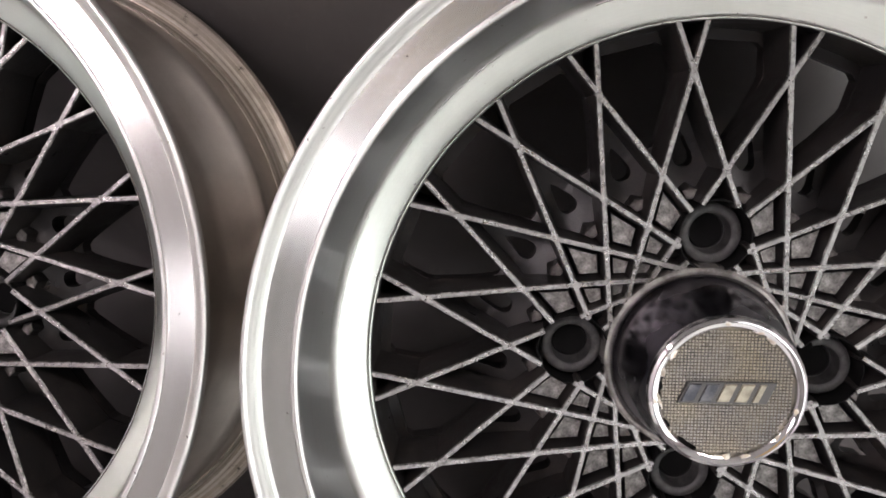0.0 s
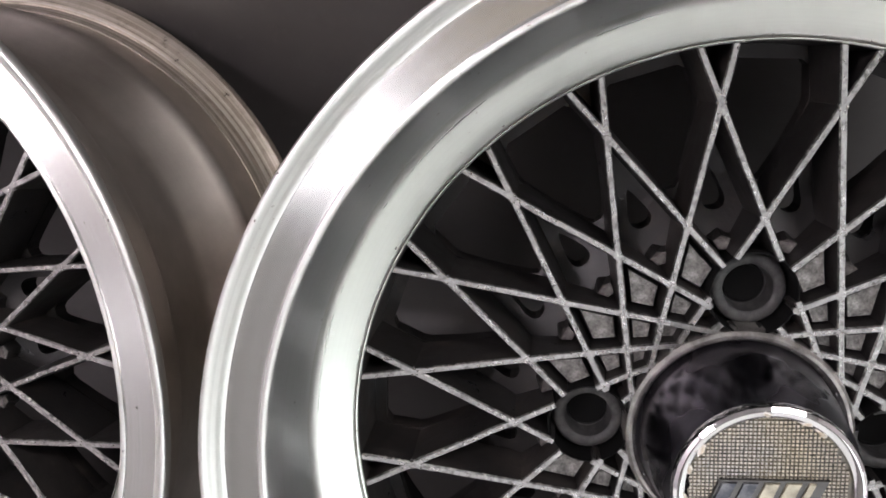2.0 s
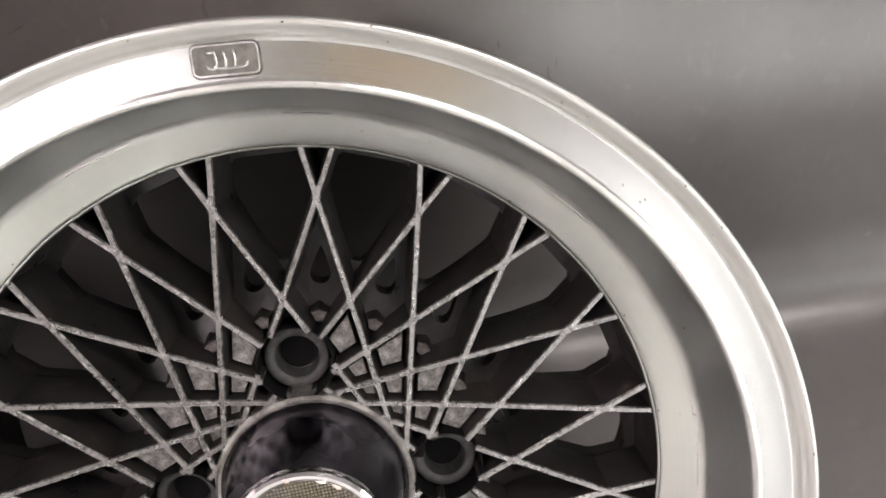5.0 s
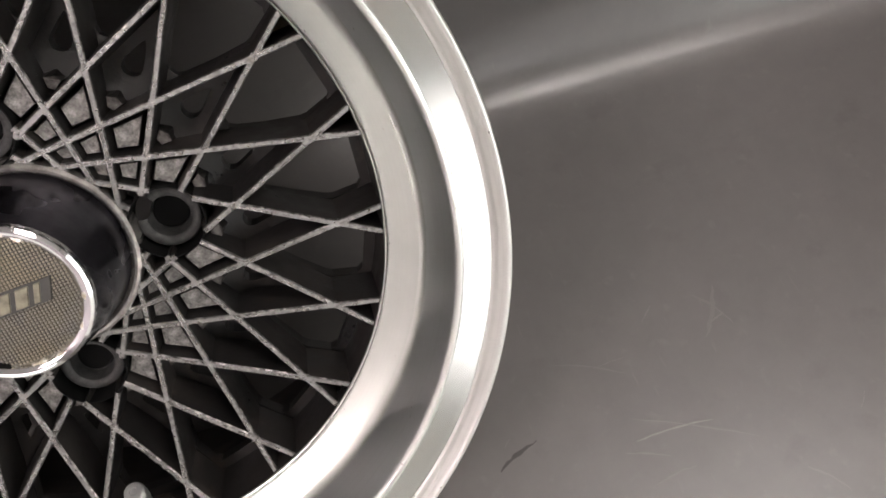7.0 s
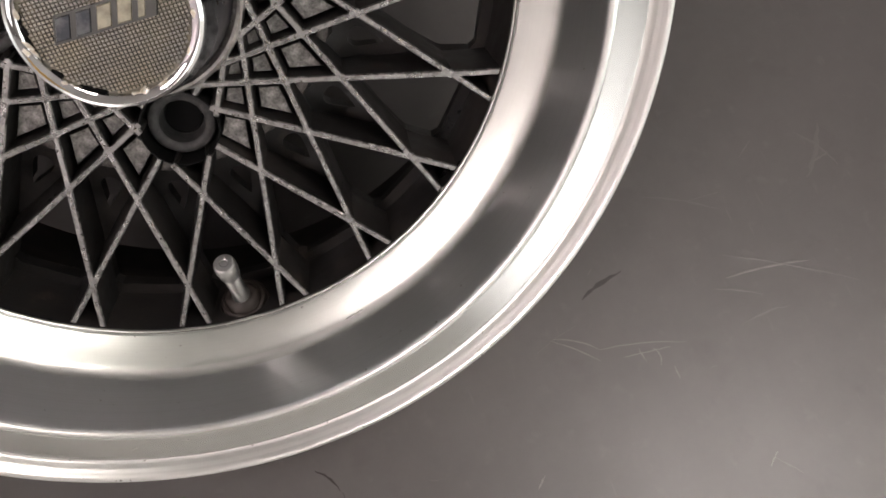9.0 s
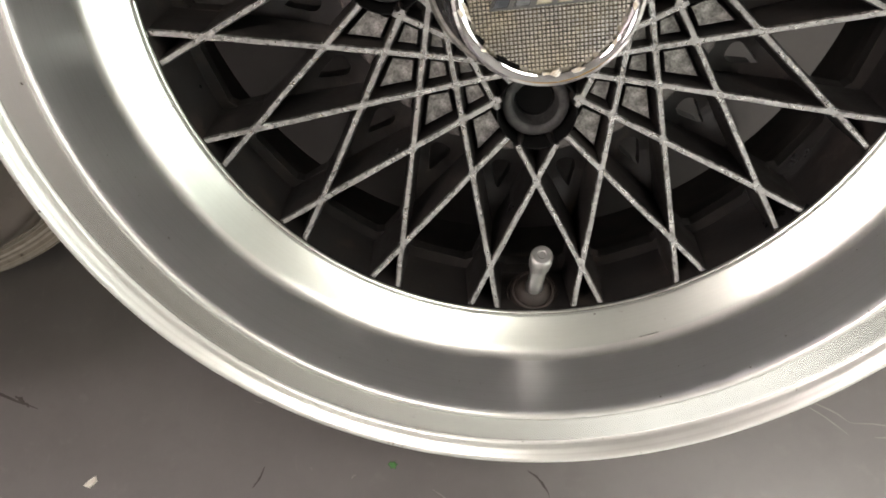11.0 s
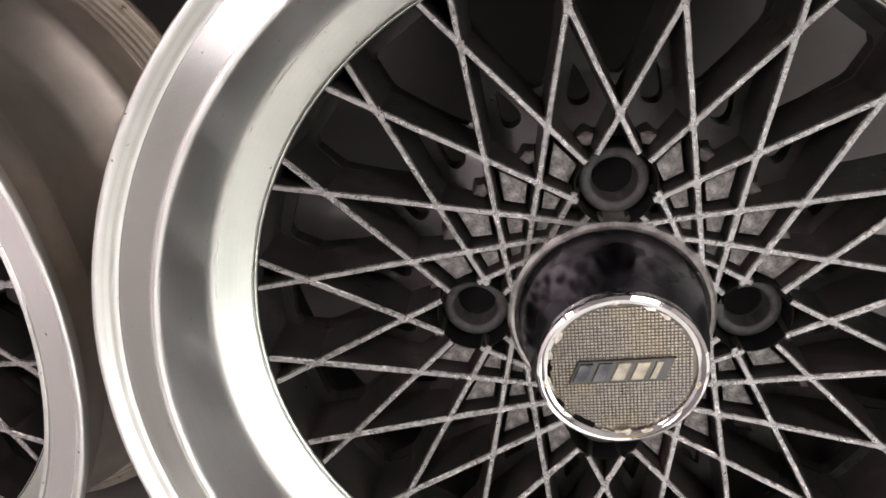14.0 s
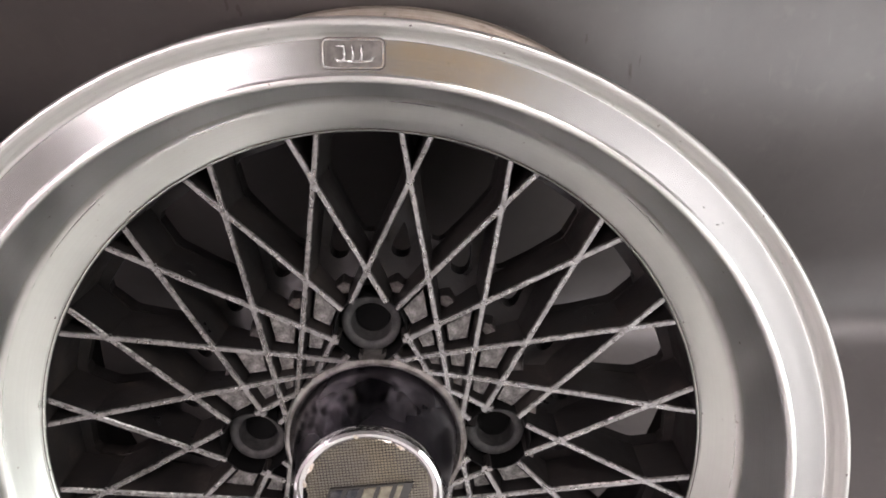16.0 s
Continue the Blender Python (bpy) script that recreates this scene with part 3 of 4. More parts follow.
def hub_pad_mesh(steep, gap, top):
    """A rough cast pad with dark sloping sides that fills one cell of the net."""
    u0, v0 = steep, -steep
    ring = [(u0 - 9, v0 - 9), (u0 + 9, v0 - 9), (u0 + 9, v0 + 9), (u0 - 9, v0 + 9)]
    ring = [lattice_point(u, v, 0) for u, v in ring]
    mid = sum(ring, Vector()) / 4

    def inset(d, y):
        out = []
        for i in range(4):
            p, a, b = ring[i], ring[i - 1], ring[(i + 1) % 4]
            e, f = (a - p).normalized(), (b - p).normalized()
            q = p + (e + f) * (d / max(0.2, e.cross(f).length))
            out.append((q.x, y, q.z))
        return out

    verts = inset(gap, top) + inset(gap - 0.0003, top + 0.0005) + inset(gap - 0.0018, top + 0.0075)
    faces = [(0, 1, 2, 3)] + [(k * 4 + i, k * 4 + (i + 1) % 4, k * 4 + 4 + (i + 1) % 4, k * 4 + 4 + i) for k in (0, 1) for i in range(4)]
    me = mesh_of("hub_pad", verts, faces, [CAST, BLACK], [0] * 5 + [1] * 4)
    bm = bmesh.new()
    bm.from_mesh(me)
    bmesh.ops.recalc_face_normals(bm, faces=bm.faces)
    bm.to_mesh(me)
    bm.free()
    return me


def web_mesh(steep):
    """The small filled corner where two bars cross."""
    h = radians(90 - steep)
    r = D_LINE / math.cos(radians(steep))
    y = bar_y(r)
    lr, lt = 0.00125 / math.sin(h) + 0.0007, 0.00125 / math.cos(h) + 0.0005
    return slab_mesh("web", [(0, r + lr), (lt, r), (0, r - lr), (-lt, r)], y + 0.0002, y + 0.002, [WORN], 0.0)


def rib_tip_mesh():
    """A pointed stub with a bare sloping top in the inner corner of a narrow cell."""
    v = [(0.0016, 0.0118, 0.0728), (-0.0012, 0.0121, 0.0730), (-0.0031, 0.0116, 0.0768), (0.0003, 0.0128, 0.0781), (0.0034, 0.0113, 0.0771), (0.0030, 0.0240, 0.0706), (-0.0028, 0.0240, 0.0706), (-0.0052, 0.0240, 0.0775), (0.0004, 0.0240, 0.0812), (0.0054, 0.0240, 0.0778)]
    return mesh_of("rib_tip", v, [(0, 1, 2, 4), (2, 3, 4)] + [(i, (i + 1) % 5, 5 + (i + 1) % 5, 5 + i) for i in range(5)], [CHIP, BLACK], [0, 0, 1, 1, 1, 1, 1])


def knurled_plate_mesh():
    """Round plate pressed into a fine grid of little flat-topped studs, darker between them."""
    pitch, rad, yf = 0.00136, 0.0271, -0.0368
    verts, faces, idx = [], [], []
    rng = random.Random(3)
    n = int(rad / pitch) + 1
    for i in range(-n, n):
        for j in range(-n, n):
            cx, cz = (i + 0.5) * pitch, (j + 0.5) * pitch
            if math.hypot(cx, cz) > rad - pitch * 0.6:
                continue
            b = len(verts)
            h, k = pitch / 2, pitch * rng.uniform(0.28, 0.32)
            up = yf - 0.0005 - rng.uniform(0, 0.00008)
            tx, tz = rng.uniform(-0.00001, 0.00001), rng.uniform(-0.00001, 0.00001)
            verts += [(cx - h, yf, cz - h), (cx + h, yf, cz - h), (cx + h, yf, cz + h), (cx - h, yf, cz + h)]
            verts += [(cx - k, up + tx + tz, cz - k), (cx + k, up - tx + tz, cz - k), (cx + k, up - tx - tz, cz + k), (cx - k, up + tx - tz, cz + k)]
            faces += [(b + 4, b + 5, b + 6, b + 7)] + [(b + q, b + (q + 1) % 4, b + 4 + (q + 1) % 4, b + 4 + q) for q in range(4)]
            idx += [0, 1, 1, 1, 1]
    b = len(verts)
    for i in range(60):
        a = 2 * math.pi * i / 60
        verts.append((0.0275 * math.sin(a), yf + 0.0001, 0.0275 * math.cos(a)))
    faces.append(tuple(b + i for i in range(60)))
    return mesh_of("emblem_plate", verts, faces, [PLATE, PLATE_DARK], idx + [1])


def slab_mesh(name, outline, y0, y1, mats, bevel=0.0, turn=0.0):
    """A plate of a flat outline (x, z), its front at y0 and its back at y1, with a sloping edge."""
    cx, cz = sum(p[0] for p in outline) / len(outline), sum(p[1] for p in outline) / len(outline)
    c, s_ = math.cos(turn), math.sin(turn)
    n = len(outline)
    verts = []
    for y, k in ((y0, bevel), (y0 + (y1 - y0) * 0.4, 0.0), (y1, 0.0)):
        for x, z in outline:
            d = math.hypot(x - cx, z - cz) or 1
            x, z = x - (x - cx) * k / d, z - (z - cz) * k / d
            verts.append((x * c - z * s_, y, x * s_ + z * c))
    faces = [tuple(range(n))] + [(r * n + i, r * n + (i + 1) % n, (r + 1) * n + (i + 1) % n, (r + 1) * n + i) for r in (0, 1) for i in range(n)]
    me = mesh_of(name, verts, faces, mats)
    bm = bmesh.new()
    bm.from_mesh(me)
    bmesh.ops.recalc_face_normals(bm, faces=bm.faces)
    bm.to_mesh(me)
    bm.free()
    return me


def slanted(x0, x1, z0, z1, lean=0.42):
    return [(x0 + z0 * lean, z0), (x1 + z0 * lean, z0), (x1 + z1 * lean, z1), (x0 + z1 * lean, z1)]


def flake_mesh(rng):
    """A curled scrap of lifted chrome."""
    n = 7
    pts = [(math.cos(2 * math.pi * i / n) * rng.uniform(0.5, 1.2) * 0.0027, math.sin(2 * math.pi * i / n) * rng.uniform(0.4, 1.0) * 0.0013) for i in range(n)]
    return slab_mesh("flake", pts, -0.0004, 0.0003, FLAKE, 0.0003)


def tube_mesh(name, pts, radius, mat, n=10):
    """A round bar through the points, closed at its ends."""
    verts, faces = [], []
    pts = [Vector(p) for p in pts]
    for i, p in enumerate(pts):
        d = (pts[min(i + 1, len(pts) - 1)] - pts[max(i - 1, 0)]).normalized()
        q = d.to_track_quat("Z", "Y")
        for j in range(n):
            a = 2 * math.pi * j / n
            verts.append(p + q @ Vector((math.cos(a) * radius, math.sin(a) * radius, 0)))
    m = len(pts)
    for i in range(m - 1):
        for j in range(n):
            faces.append((i * n + j, i * n + (j + 1) % n, i * n + n + (j + 1) % n, i * n + n + j))
    faces += [tuple(range(n))[::-1], tuple((m - 1) * n + j for j in range(n))]
    return mesh_of(name, verts, faces, mat, smooth=True)


def axle_mesh(name, profile, mat, n=24):
    """A profile of (radius, height) turned about the z axis."""
    v, f = lathe(profile, n, cap=True)
    me = mesh_of(name, [(x, z, y) for x, y, z in v], f, mat, smooth=True)
    bm = bmesh.new()
    bm.from_mesh(me)
    bmesh.ops.recalc_face_normals(bm, faces=bm.faces)
    for e in bm.edges:
        if len(e.link_faces) == 2 and e.calc_face_angle(0) > radians(35):
            e.smooth = False
    bm.to_mesh(me)
    bm.free()
    return me


SLEEVE_PROFILE = [(0.0, 0.0212), (0.0072, 0.0210), (0.0078, 0.0205), (0.0082, 0.0214), (0.0086, 0.0212), (0.0088, 0.0200), (0.0092, 0.0145), (0.0095, 0.0131), (0.0102, 0.0124), (0.0112, 0.0120), (0.0126, 0.0120), (0.0135, 0.0124), (0.0141, 0.0133), (0.0145, 0.0150), (0.0149, 0.0180), (0.0150, 0.0205), (0.0153, 0.0205), (0.0154, 0.0180), (0.0156, 0.0046), (0.0158, 0.0038), (0.0162, 0.0038), (0.0165, 0.0048), (0.0167, 0.0240)]
MESHES = {
    "rim": rim_mesh(),
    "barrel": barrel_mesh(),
    "back_disc": back_disc_mesh(),
    "hub_plate": hub_plate_mesh(),
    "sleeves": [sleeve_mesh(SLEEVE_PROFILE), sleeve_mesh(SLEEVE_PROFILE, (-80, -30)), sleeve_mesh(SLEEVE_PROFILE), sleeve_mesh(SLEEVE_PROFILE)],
    "collar": lathe_mesh("base_collar", [(0.0436, 0.014), (0.0435, 0.0062), (0.0428, 0.0034), (0.0416, 0.0022), (0.0404, 0.0024), (0.0396, 0.0040), (0.0390, 0.0044), (0.0384, 0.0056), (0.0378, 0.009)], COLLAR, 72),
    "cap": lathe_mesh("cap_body", [(0.0390, 0.012), (0.0385, 0.0040), (0.0372, -0.006), (0.0342, -0.0260), (0.0318, -0.0345), (0.0312, -0.0372)], DARK_CHROME, 72),
    "bezel": lathe_mesh("bezel", [(0.0316, -0.0350), (0.0318, -0.0372), (0.0312, -0.0388), (0.0300, -0.0396), (0.0286, -0.0394), (0.0274, -0.0386), (0.0270, -0.0370), (0.0270, -0.0340)], CHROME, 72),
    "plate": knurled_plate_mesh(),
    "rib_tip": rib_tip_mesh(),
    "webs": [(9 if k % 2 == 0 else 0, web_mesh(STEEP - 9 * k)) for k in range(4)],
    "pads": [(0, hub_pad_mesh(STEEP - 18, 0.0040, 0.0085)), (9, hub_pad_mesh(STEEP - 27, 0.0033, 0.0082)), (0, hub_pad_mesh(STEEP - 36, 0.0026, 0.0090))],
}

TILT_E = radians(4)
EMBLEM = {
    "ground": slab_mesh("emblem_bar", slanted(-0.0178, 0.0178, -0.0046, 0.0046), -0.0385, -0.0368, EMBLEM_DARK, 0.0004, TILT_E),
    "marks": [slab_mesh("emblem_mark", slanted(-0.0168 + 0.0070 * i, -0.0168 + 0.0070 * i + (0.0024 if i == 4 else 0.0049), -0.0036, 0.0038), -0.0393, -0.0384, EMBLEM_BLUE if i < 2 else EMBLEM_LIGHT, 0.0004, TILT_E) for i in range(5)],
}
_rng = random.Random(11)
FLAKES = [flake_mesh(_rng) for _ in range(8)]
# dark slabs laid on as the shade of gaps beside the bezel
GAPS = [slab_mesh("broken_gap", [(math.cos(2 * math.pi * i / 8) * _rng.uniform(0.6, 1.3) * 0.0024, math.sin(2 * math.pi * i / 8) * _rng.uniform(0.4, 1.1) * 0.0009) for i in range(8)], -0.0004, 0.0003, RECESS_BLACK, 0.0) for _ in range(4)]


def rounded(w, h, r, n=5):
    out = []
    for cx, cz, a0 in ((w / 2 - r, h / 2 - r, 0), (-w / 2 + r, h / 2 - r, 90), (-w / 2 + r, -h / 2 + r, 180), (w / 2 - r, -h / 2 + r, 270)):
        out += [(cx + r * math.cos(radians(a0 + 90 * i / n)), cz + r * math.sin(radians(a0 + 90 * i / n))) for i in range(n + 1)]
    return out


def frame_mesh(name, w, h, r, t, y0, y1, mat):
    """A raised rounded border."""
    o, i_ = rounded(w, h, r), rounded(w - 2 * t, h - 2 * t, r - t)
    n = len(o)
    verts = [(x, y1, z) for x, z in o] + [(x * 0.985, y0, z * 0.985) for x, z in o] + [(x, y0, z) for x, z in i_] + [(x, y1, z) for x, z in i_]
    faces = [(k * n + j, k * n + (j + 1) % n, (k + 1) * n + (j + 1) % n, (k + 1) * n + j) for k in range(3) for j in range(n)]
    return mesh_of(name, verts, faces, mat)


def stroke(*pts):
    return tube_mesh("badge_mark", [(x, -0.0005, z) for x, z in pts], 0.00060, ALU, 8)


BADGE = {
    "plate": slab_mesh("badge", rounded(0.0212, 0.0100, 0.0022), -0.0003, 0.0012, BADGE_MAT, 0.0),
    "marks": [
        frame_mesh("badge_mark", 0.0222, 0.0110, 0.0026, 0.0006, -0.0001, 0.0006, GRIME),
        frame_mesh("badge_mark", 0.0212, 0.0100, 0.0022, 0.0007, -0.0009, 0.0004, ALU),
        stroke((-0.0056, 0.0024), (-0.0030, 0.0026), (-0.0029, 0.0), (-0.0030, -0.0014), (-0.0038, -0.0025), (-0.0052, -0.0025), (-0.0061, -0.0014)),
        stroke((-0.0001, 0.0026), (-0.0001, 0.0), (-0.0003, -0.0024)),
        stroke((0.0029, 0.0026), (0.0029, 0.0), (0.0026, -0.0024)),
        stroke((-0.0030, -0.0025), (0.0, -0.0026), (0.0040, -0.0025), (0.0060, -0.0022), (0.0070, -0.0010)),
    ],
    "pose": pose(0, 0, 0, 0, 1.2, 0) @ Matrix.Translation((0, -0.0495, 0.1812)),
}
VALVE = {
    "stem": axle_mesh("valve_stem", [(0.0046, -0.004), (0.0042, 0.002), (0.0037, 0.0035), (0.0036, 0.0205), (0.0033, 0.0215), (0.0030, 0.0225)], STEEL),
    "cap": axle_mesh("valve_cap", [(0.0036, 0.0222), (0.0044, 0.0232), (0.0046, 0.0240), (0.0046, 0.0275), (0.0049, 0.0280), (0.0049, 0.0328), (0.0046, 0.0340), (0.0040, 0.0345), (0.0020, 0.0346), (0.0016, 0.0343), (0.0004, 0.0343)], STEEL),
    "seat": axle_mesh("rubber_seat", [(0.0122, -0.013), (0.0120, -0.0070), (0.0116, -0.0060), (0.0110, -0.0058), (0.0107, -0.0062), (0.0104, -0.0040), (0.0098, -0.0026), (0.0090, -0.0022), (0.0084, -0.0026), (0.0076, -0.0006), (0.0060, 0.0010), (0.0040, 0.0016)], SEAT),
    "pose": look((-0.0003, 0.0020, -0.1415), (-0.0023, 0.0215, -0.1725)),
}
# thin pale patch laid on the dish wall as a painted reflection
BAR_REFLECTION = slab_mesh("bar_reflection", [(-0.0004, 0.1654), (0.0008, 0.1655), (0.0005, 0.1690), (-0.0005, 0.1687)], 0.0, 0.0, BAR_GLINT)
BAR_REFLECTION.vertices.foreach_set("co", [c for v in BAR_REFLECTION.vertices for c in (v.co.x, -0.0213 - (v.co.z - 0.1649) * 4.09 - 0.0002, v.co.z)])


def nick_mesh(rng, size):
    n = 7
    pts = [(math.cos(2 * math.pi * i / n) * rng.uniform(0.4, 1.2) * size, math.sin(2 * math.pi * i / n) * rng.uniform(0.3, 0.9) * size * 0.6) for i in range(n)]
    return slab_mesh("nick", pts, -0.00006, 0.0002, GRIME, 0.0)


NICKS = [nick_mesh(_rng, _rng.uniform(0.0003, 0.0011)) for _ in range(8)]
SPOKES = {(s, k): spoke_mesh(s, k) for s in (1, -1) for k in range(5)}


def wheel(m, seed):
    root = new("alloy_wheel")
    root.matrix_world = m
    part("rim", MESHES["rim"], root, "polished aluminium deep-dish lip")
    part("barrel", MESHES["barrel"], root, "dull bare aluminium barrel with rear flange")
    part("back_disc", MESHES["back_disc"], root, "black painted casting with windows")
    part("hub_plate", MESHES["hub_plate"], root, "black recessed hub")
    for (s, k), me in SPOKES.items():
        for q in range(4):
            part("spoke", me, root, "", pose(0, 0, 0, 0, 90 * q, 0))
    for first, me in MESHES["pads"]:
        for q in range(20):
            a = (first + 18 * q + 45) % 90 - 45
            if abs(a) > 16 and (abs(a) > 20 or first == 9 or me is MESHES["pads"][0][1]):
                part("hub_pad", me, root, "", pose(0, 0, 0, 0, first + 18 * q, 0))
    for k, (first, me) in enumerate(MESHES["webs"]):
        r = D_LINE / math.cos(radians(STEEP - 9 * k))
        for q in range(20):
            a = radians((first + 18 * q + 45) % 90 - 45)
            if math.sqrt(r * r + LUG_R ** 2 - 2 * r * LUG_R * math.cos(a)) > 0.0165:
                part("web", me, root, "", pose(0, 0, 0, 0, first + 18 * q, 0))
    for q in range(20):
        part("rib_tip", MESHES["rib_tip"], root, "", pose(0, 0, 0, 0, 18 * q + 9, 0))
    for a in (-78, -97, -119):
        part("bar_reflection", BAR_REFLECTION, root, "pale painted reflection of a bar end", pose(0, 0, 0, 0, a, 0))
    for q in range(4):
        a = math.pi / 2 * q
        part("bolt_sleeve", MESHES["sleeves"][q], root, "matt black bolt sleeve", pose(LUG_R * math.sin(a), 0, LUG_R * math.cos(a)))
    part("base_collar", MESHES["collar"], root, "worn grey collar")
    cap = part("center_cap", MESHES["cap"], root, "dark chrome centre cap")
    part("bezel", MESHES["bezel"], cap, "flaking chrome bezel")
    part("emblem_plate", MESHES["plate"], cap, "knurled yellowed metal plate", pose(0, 0, 0, 0, -4, 0))
    part("emblem_bar", EMBLEM["ground"], cap, "slanted worn emblem bar")
    for me in EMBLEM["marks"]:
        part("emblem_mark", me, cap)
    rng = random.Random(seed)
    for i in range(17):
        a = radians(rng.choice((rng.uniform(150, 290), rng.uniform(290, 420), rng.uniform(100, 260))))
        r = rng.uniform(0.0268, 0.0290)
        part("flake", FLAKES[i % len(FLAKES)], cap, "", Matrix.Translation((r * math.sin(a), -0.0392 + rng.uniform(0, 0.0012), r * math.cos(a))) @ Matrix.Rotation(a, 4, "Y") @ pose(0, 0, 0, rng.uniform(-25, 25), rng.uniform(-30, 30), rng.uniform(-20, 20)))
    for i in range(9):
        a = radians(rng.uniform(170, 300))
        r = rng.uniform(0.0262, 0.0270)
        part("broken_gap", GAPS[i % 4], cap, "", Matrix.Translation((r * math.sin(a), -0.0374, r * math.cos(a))) @ Matrix.Rotation(a, 4, "Y"))
    for i in range(64):
        a = rng.uniform(0, 2 * math.pi)
        r, y, slope = rng.choice(((0.1489, -0.0074, 40), (0.1503, -0.0086, 40), (0.1510, -0.0091, 36), (0.1925, -0.0561, -10), (0.1915, -0.0560, 5), (rng.uniform(0.176, 0.185), -0.0492, 0), (0.1866, -0.0495, 20), (0.1733, -0.0497, 0)))
        part("nick", NICKS[i % 8], root, "", pose(0, 0, 0, 0, math.degrees(a), 0) @ Matrix.Translation((0, y, r)) @ pose(0, 0, 0, slope, 0, 0) @ pose(0, 0, 0, 0, rng.uniform(-30, 30), 0))
    badge = part("badge", BADGE["plate"], root, "raised cast badge on the lip", BADGE["pose"])
    for me in BADGE["marks"]:
        part("badge_mark", me, badge)
    valve = part("valve_stem", VALVE["stem"], root, "bare metal valve stem", VALVE["pose"])
    part("valve_cap", VALVE["cap"], valve, "knurled steel valve cap")
    part("rubber_seat", VALVE["seat"], valve, "dirty brown rubber seat")
    return root


main = wheel(pose(0, 0, 0.2287, -38.95, 0, 0) @ pose(0, 0, 0, 0, 1.56, 0), 5)
tagged(main, "polished deep-dish alloy wheel with black lattice spokes, leaning on the wall", "wheel", group="alloy wheels")
left = wheel(pose(-0.4014, 0.0178, 0.2243, 0, 0, -2.6) @ pose(0, 0, 0, -44.5, 0, 0) @ pose(0, 0, 0, 0, 2.52, 0), 8)
tagged(left, "matching alloy wheel with black lattice spokes, leaning on the wall", "wheel", group="alloy wheels")


# ---- marks and crumbs on the floor ----
def scuff_mesh(p, q, width, mat, seed, bend=0.0):
    """A thin uneven streak lying on the floor."""
    rng = random.Random(seed)
    p, q = Vector((*p, 0)), Vector((*q, 0))
    d = q - p
    side = Vector((-d.y, d.x, 0)).normalized()
    n = 9
    verts, faces = [], []
    for i in range(n + 1):
        t = i / n
        w = width * (math.sin(math.pi * min(0.97, max(0.03, t))) ** 0.6) * rng.uniform(0.5, 1.2) / 2
        c = p + d * t + side * (bend * math.sin(math.pi * t) + rng.uniform(-0.2, 0.2) * width)
        for o, z in ((-w, 0.0001), (0, 0.00018), (w, 0.0001)):
            v = c + side * o
            verts.append((v.x, v.y, z))
    for i in range(n):
        for k in (0, 1):
            faces.append((i * 3 + k, i * 3 + k + 1, i * 3 + k + 4, i * 3 + k + 3))
    return mesh_of("scuff", verts, faces, mat)


def scuff_material(name, color):
    """A rubbed patch of the same glossy vinyl."""
    m, N, L, b = material(name, 0.42, 0.0, color)
    b.inputs["Specular IOR Level"].default_value = 0.95
    b.inputs["Coat Weight"].default_value = 0.42
    b.inputs["Coat Roughness"].default_value = 0.45
    return m


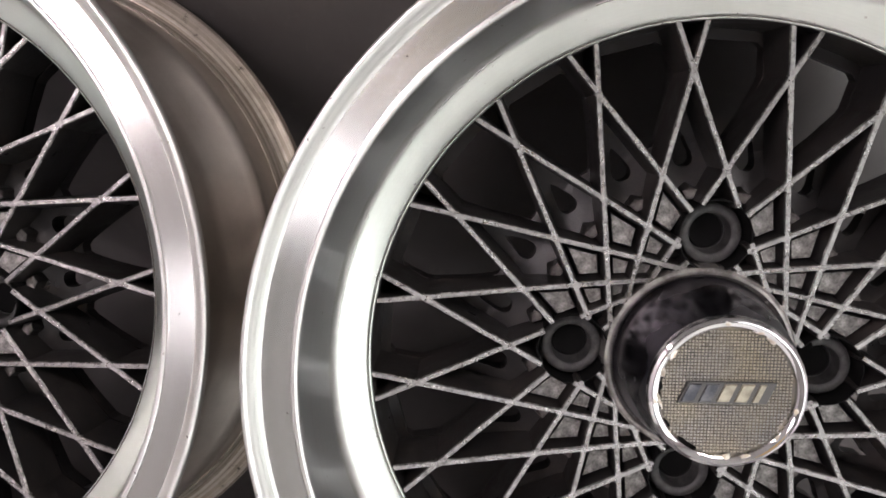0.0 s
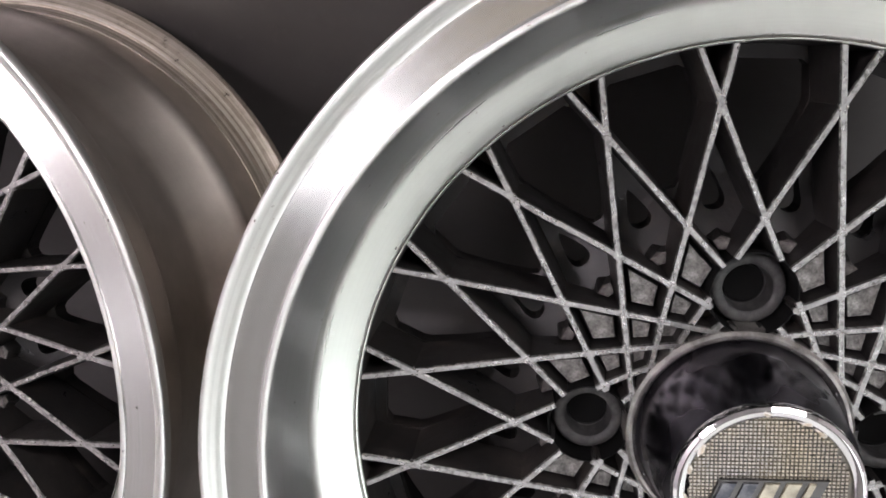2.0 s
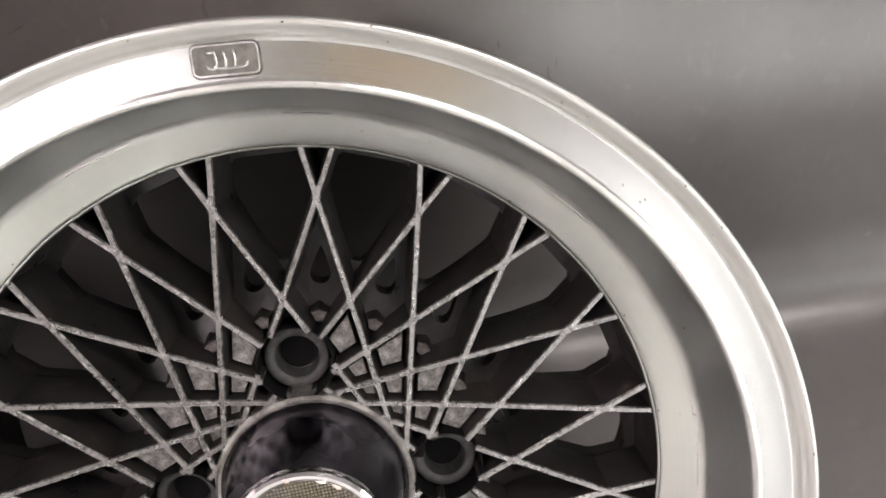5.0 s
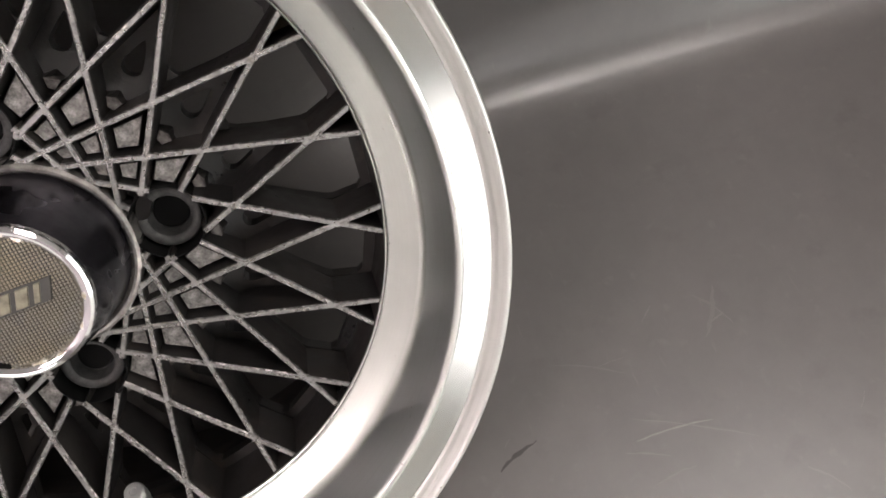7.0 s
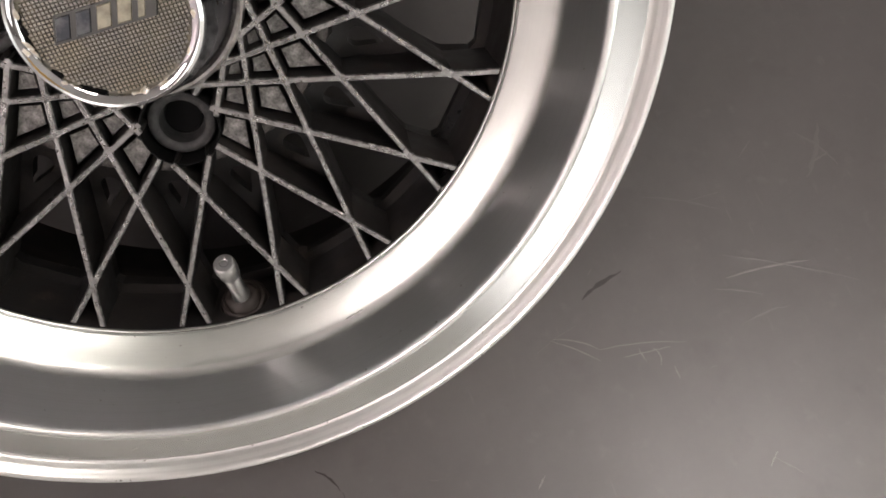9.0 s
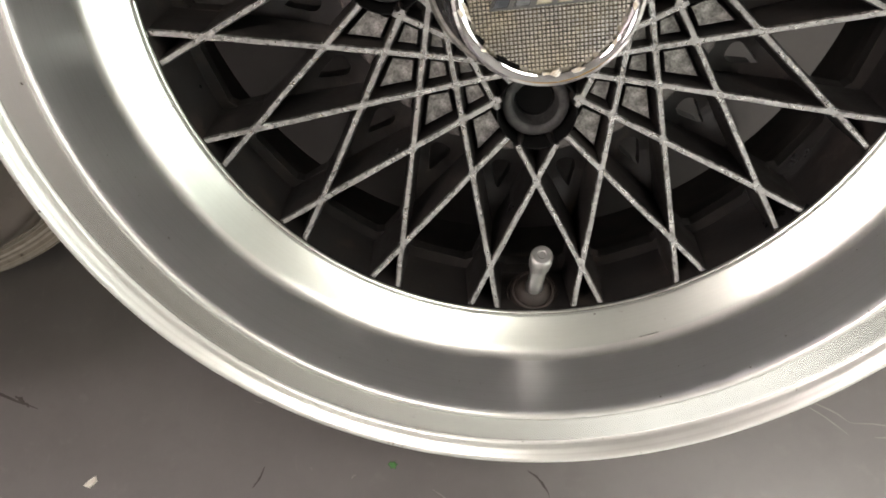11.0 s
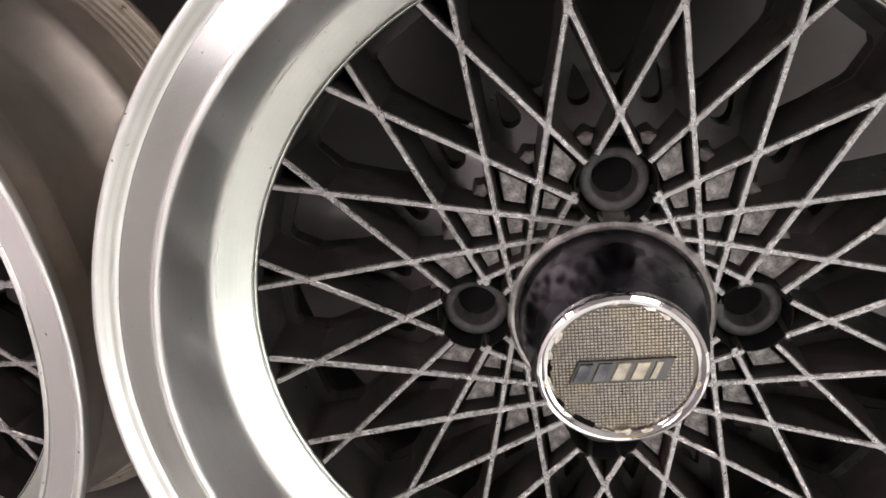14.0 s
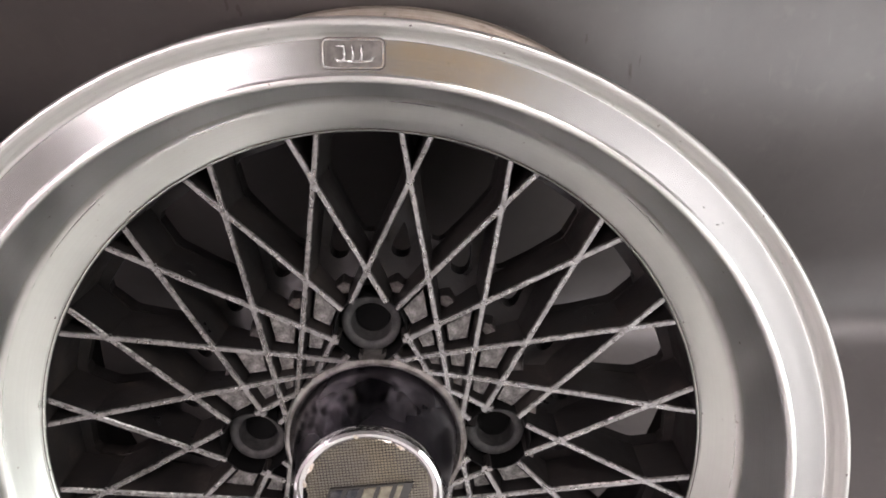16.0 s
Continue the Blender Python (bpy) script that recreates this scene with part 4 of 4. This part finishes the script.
SCUFF_DARK = material("scuff_dark", 0.5, 0.0, (0.034, 0.027, 0.024))[0]
SCUFF_SMOKE = material("scuff_smoke", 0.5, 0.0, (0.044, 0.0405, 0.039))[0]
SCUFF_SMUDGE = scuff_material("scuff_smudge", (0.088, 0.081, 0.077))
SCUFF_PALE = scuff_material("scuff_pale", (0.15, 0.14, 0.132))
SCUFF_WALL = material("scuff_wall", 0.5, 0.0, (0.092, 0.083, 0.079))[0]
SCUFF_FAINT = scuff_material("scuff_faint", (0.10, 0.092, 0.087))
floor_ob = bpy.data.objects["floor"]
for i, (p, q, w, m, b) in enumerate((
    ((-0.1614, -0.1545), (-0.1683, -0.1666), 0.0012, SCUFF_DARK, 0.001),
    ((-0.0092, -0.1600), (0.0030, -0.1750), 0.0014, SCUFF_DARK, 0.002),
    ((0.0040, -0.1760), (0.0062, -0.2060), 0.0010, SCUFF_DARK, 0.002),
    ((-0.3637, -0.0930), (-0.3062, -0.1174), 0.0016, SCUFF_DARK, -0.001),
    ((-0.322, -0.1085), (-0.312, -0.1160), 0.0030, SCUFF_DARK, 0),
    ((0.1728, -0.1065), (0.2021, -0.0957), 0.0028, SCUFF_SMOKE, 0.002),
    ((0.1461, -0.1255), (0.1708, -0.1452), 0.0010, SCUFF_PALE, 0.001),
    ((0.1846, -0.1468), (0.2138, -0.1485), 0.0012, SCUFF_PALE, 0),
    ((0.1950, -0.1440), (0.1968, -0.1530), 0.0012, SCUFF_PALE, 0),
    ((0.1183, -0.1986), (0.1121, -0.2056), 0.0012, SCUFF_PALE, 0),
    ((-0.0629, -0.1695), (-0.0404, -0.1886), 0.0008, SCUFF_PALE, 0.001),
    ((0.3448, -0.0605), (0.3582, -0.0565), 0.0016, SCUFF_FAINT, 0),
    ((0.2524, -0.1223), (0.2797, -0.1340), 0.0016, SCUFF_FAINT, 0.001),
    ((0.2117, -0.1600), (0.2125, -0.1680), 0.0010, SCUFF_PALE, 0),
    ((0.3601, -0.0351), (0.3382, -0.0694), 0.004, SCUFF_SMUDGE, 0.002),
    ((0.3437, -0.0372), (0.3605, -0.0663), 0.002, SCUFF_SMUDGE, 0.002),
    ((0.2652, -0.1030), (0.3383, -0.1415), 0.0022, SCUFF_SMUDGE, 0.002),
    ((0.2621, -0.1180), (0.3153, -0.1217), 0.0015, SCUFF_PALE, 0.002),
    ((0.1477, -0.1247), (0.1730, -0.1388), 0.001, SCUFF_PALE, 0.002),
    ((0.1730, -0.1388), (0.2233, -0.1483), 0.0012, SCUFF_PALE, 0.002),
    ((0.2035, -0.1463), (0.2045, -0.1577), 0.001, SCUFF_PALE, 0.002),
    ((0.2322, -0.0521), (0.2751, -0.0734), 0.0016, SCUFF_SMUDGE, 0.002),
    ((0.2594, -0.1480), (0.2918, -0.1446), 0.002, SCUFF_SMUDGE, 0.002),
    ((0.3565, -0.1686), (0.3747, -0.1905), 0.002, SCUFF_SMUDGE, 0.002),
)):
    part("scuff", scuff_mesh(p, q, w, m, i, b), floor_ob)
_rng = random.Random(4)
for i in range(44):
    p = Vector((_rng.uniform(-0.55, 0.75), _rng.uniform(-0.32, -0.03)))
    a, l = _rng.uniform(-0.9, 0.9) + (math.pi / 2 if _rng.random() < 0.25 else 0), _rng.uniform(0.004, 0.03) * _rng.random() + 0.002
    q = p + Vector((math.cos(a), math.sin(a))) * l
    q.y = min(q.y, -0.01)
    part("scuff", scuff_mesh(p, q, _rng.uniform(0.0004, 0.0012), _rng.choice((SCUFF_FAINT, SCUFF_FAINT, SCUFF_FAINT, SCUFF_PALE)), 100 + i, _rng.uniform(-0.001, 0.001)), floor_ob)


def wall_mark(x, z, length, width, turn, mat, seed):
    """A faint rubbed streak on the upright sheet."""
    rng = random.Random(seed)
    d = Vector((math.cos(radians(turn)), math.sin(radians(turn))))
    n = 6
    verts, faces = [], []
    for i in range(n + 1):
        t = i / n
        c = Vector((x, z)) + d * (t - 0.5) * length
        w = width * math.sin(math.pi * min(0.96, max(0.04, t))) ** 0.5 * rng.uniform(0.4, 1.1) / 2
        c += Vector((-d.y, d.x)) * rng.uniform(-0.25, 0.25) * width
        for o in (-1, 1):
            q = c + Vector((-d.y, d.x)) * w * o
            v = wall_point(q.x, q.y)
            verts.append((v.x, v.y - 0.0008, v.z))
    faces = [(2 * i, 2 * i + 1, 2 * i + 3, 2 * i + 2) for i in range(n)]
    return mesh_of("scuff", verts, faces, mat)


for i, (x, z, length, width, turn) in enumerate((
    (-0.094, 0.312, 0.006, 0.003, 60), (-0.075, 0.309, 0.012, 0.003, 80), (-0.070, 0.303, 0.008, 0.003, 100), (-0.077, 0.320, 0.008, 0.003, 95),
    (-0.026, 0.322, 0.010, 0.004, 85), (-0.023, 0.330, 0.008, 0.003, 70), (0.103, 0.314, 0.012, 0.006, 20), (0.066, 0.318, 0.012, 0.004, 80),
    (-0.119, 0.323, 0.014, 0.0012, 25), (0.146, 0.296, 0.014, 0.0008, 88), (0.157, 0.239, 0.010, 0.002, 95), (0.126, 0.266, 0.006, 0.002, 85),
    (0.419, 0.05, 0.007, 0.003, 0), (0.503, 0.1, 0.022, 0.0014, -60), (0.162, 0.244, 0.008, 0.0012, 90),
)):
    part("scuff", wall_mark(x, z, length, width, turn, SCUFF_WALL if i % 3 else SCUFF_FAINT, 300 + i), floor_ob)


def crumb(name, outline, at, thick, mat, label, category):
    v = [(x, y, 0) for x, y in outline] + [(x * 0.9, y * 0.9, thick * (1 + 0.4 * math.sin(7 * x / 0.004))) for x, y in outline]
    n = len(outline)
    f = [tuple(range(n))[::-1], tuple(range(n, 2 * n))] + [(i, (i + 1) % n, n + (i + 1) % n, n + i) for i in range(n)]
    ob = new(name, mesh_of(name, v, f, mat))
    ob.location = at
    tagged(ob, label, category)


crumb("leaf_scrap", [(-0.0030, 0.0006), (-0.0019, 0.0013), (-0.0016, 0.0026), (-0.0003, 0.0014), (0.0012, 0.0022), (0.0016, 0.0008), (0.0030, 0.0003), (0.0015, -0.0008), (0.0017, -0.0024), (0.0001, -0.0015), (-0.0013, -0.0023), (-0.0016, -0.0007)], (-0.0858, -0.1556, 0.0004), 0.0006, aged("leaf_green", (0.025, 0.11, 0.02), (0.05, 0.17, 0.035), 0.6, 0.0, 400), "small torn scrap of bright green leaf", "leaf")
crumb("paint_chip", [(-0.0040, -0.0020), (0.0000, -0.0034), (0.0044, 0.0004), (0.0030, 0.0036), (-0.0010, 0.0012)], (-0.2662, -0.1614, 0.0004), 0.0014, aged("chip_white", (0.6, 0.57, 0.5), (0.75, 0.72, 0.66), 0.7, 0.0, 400), "small off-white chip lying on the floor", "chip")
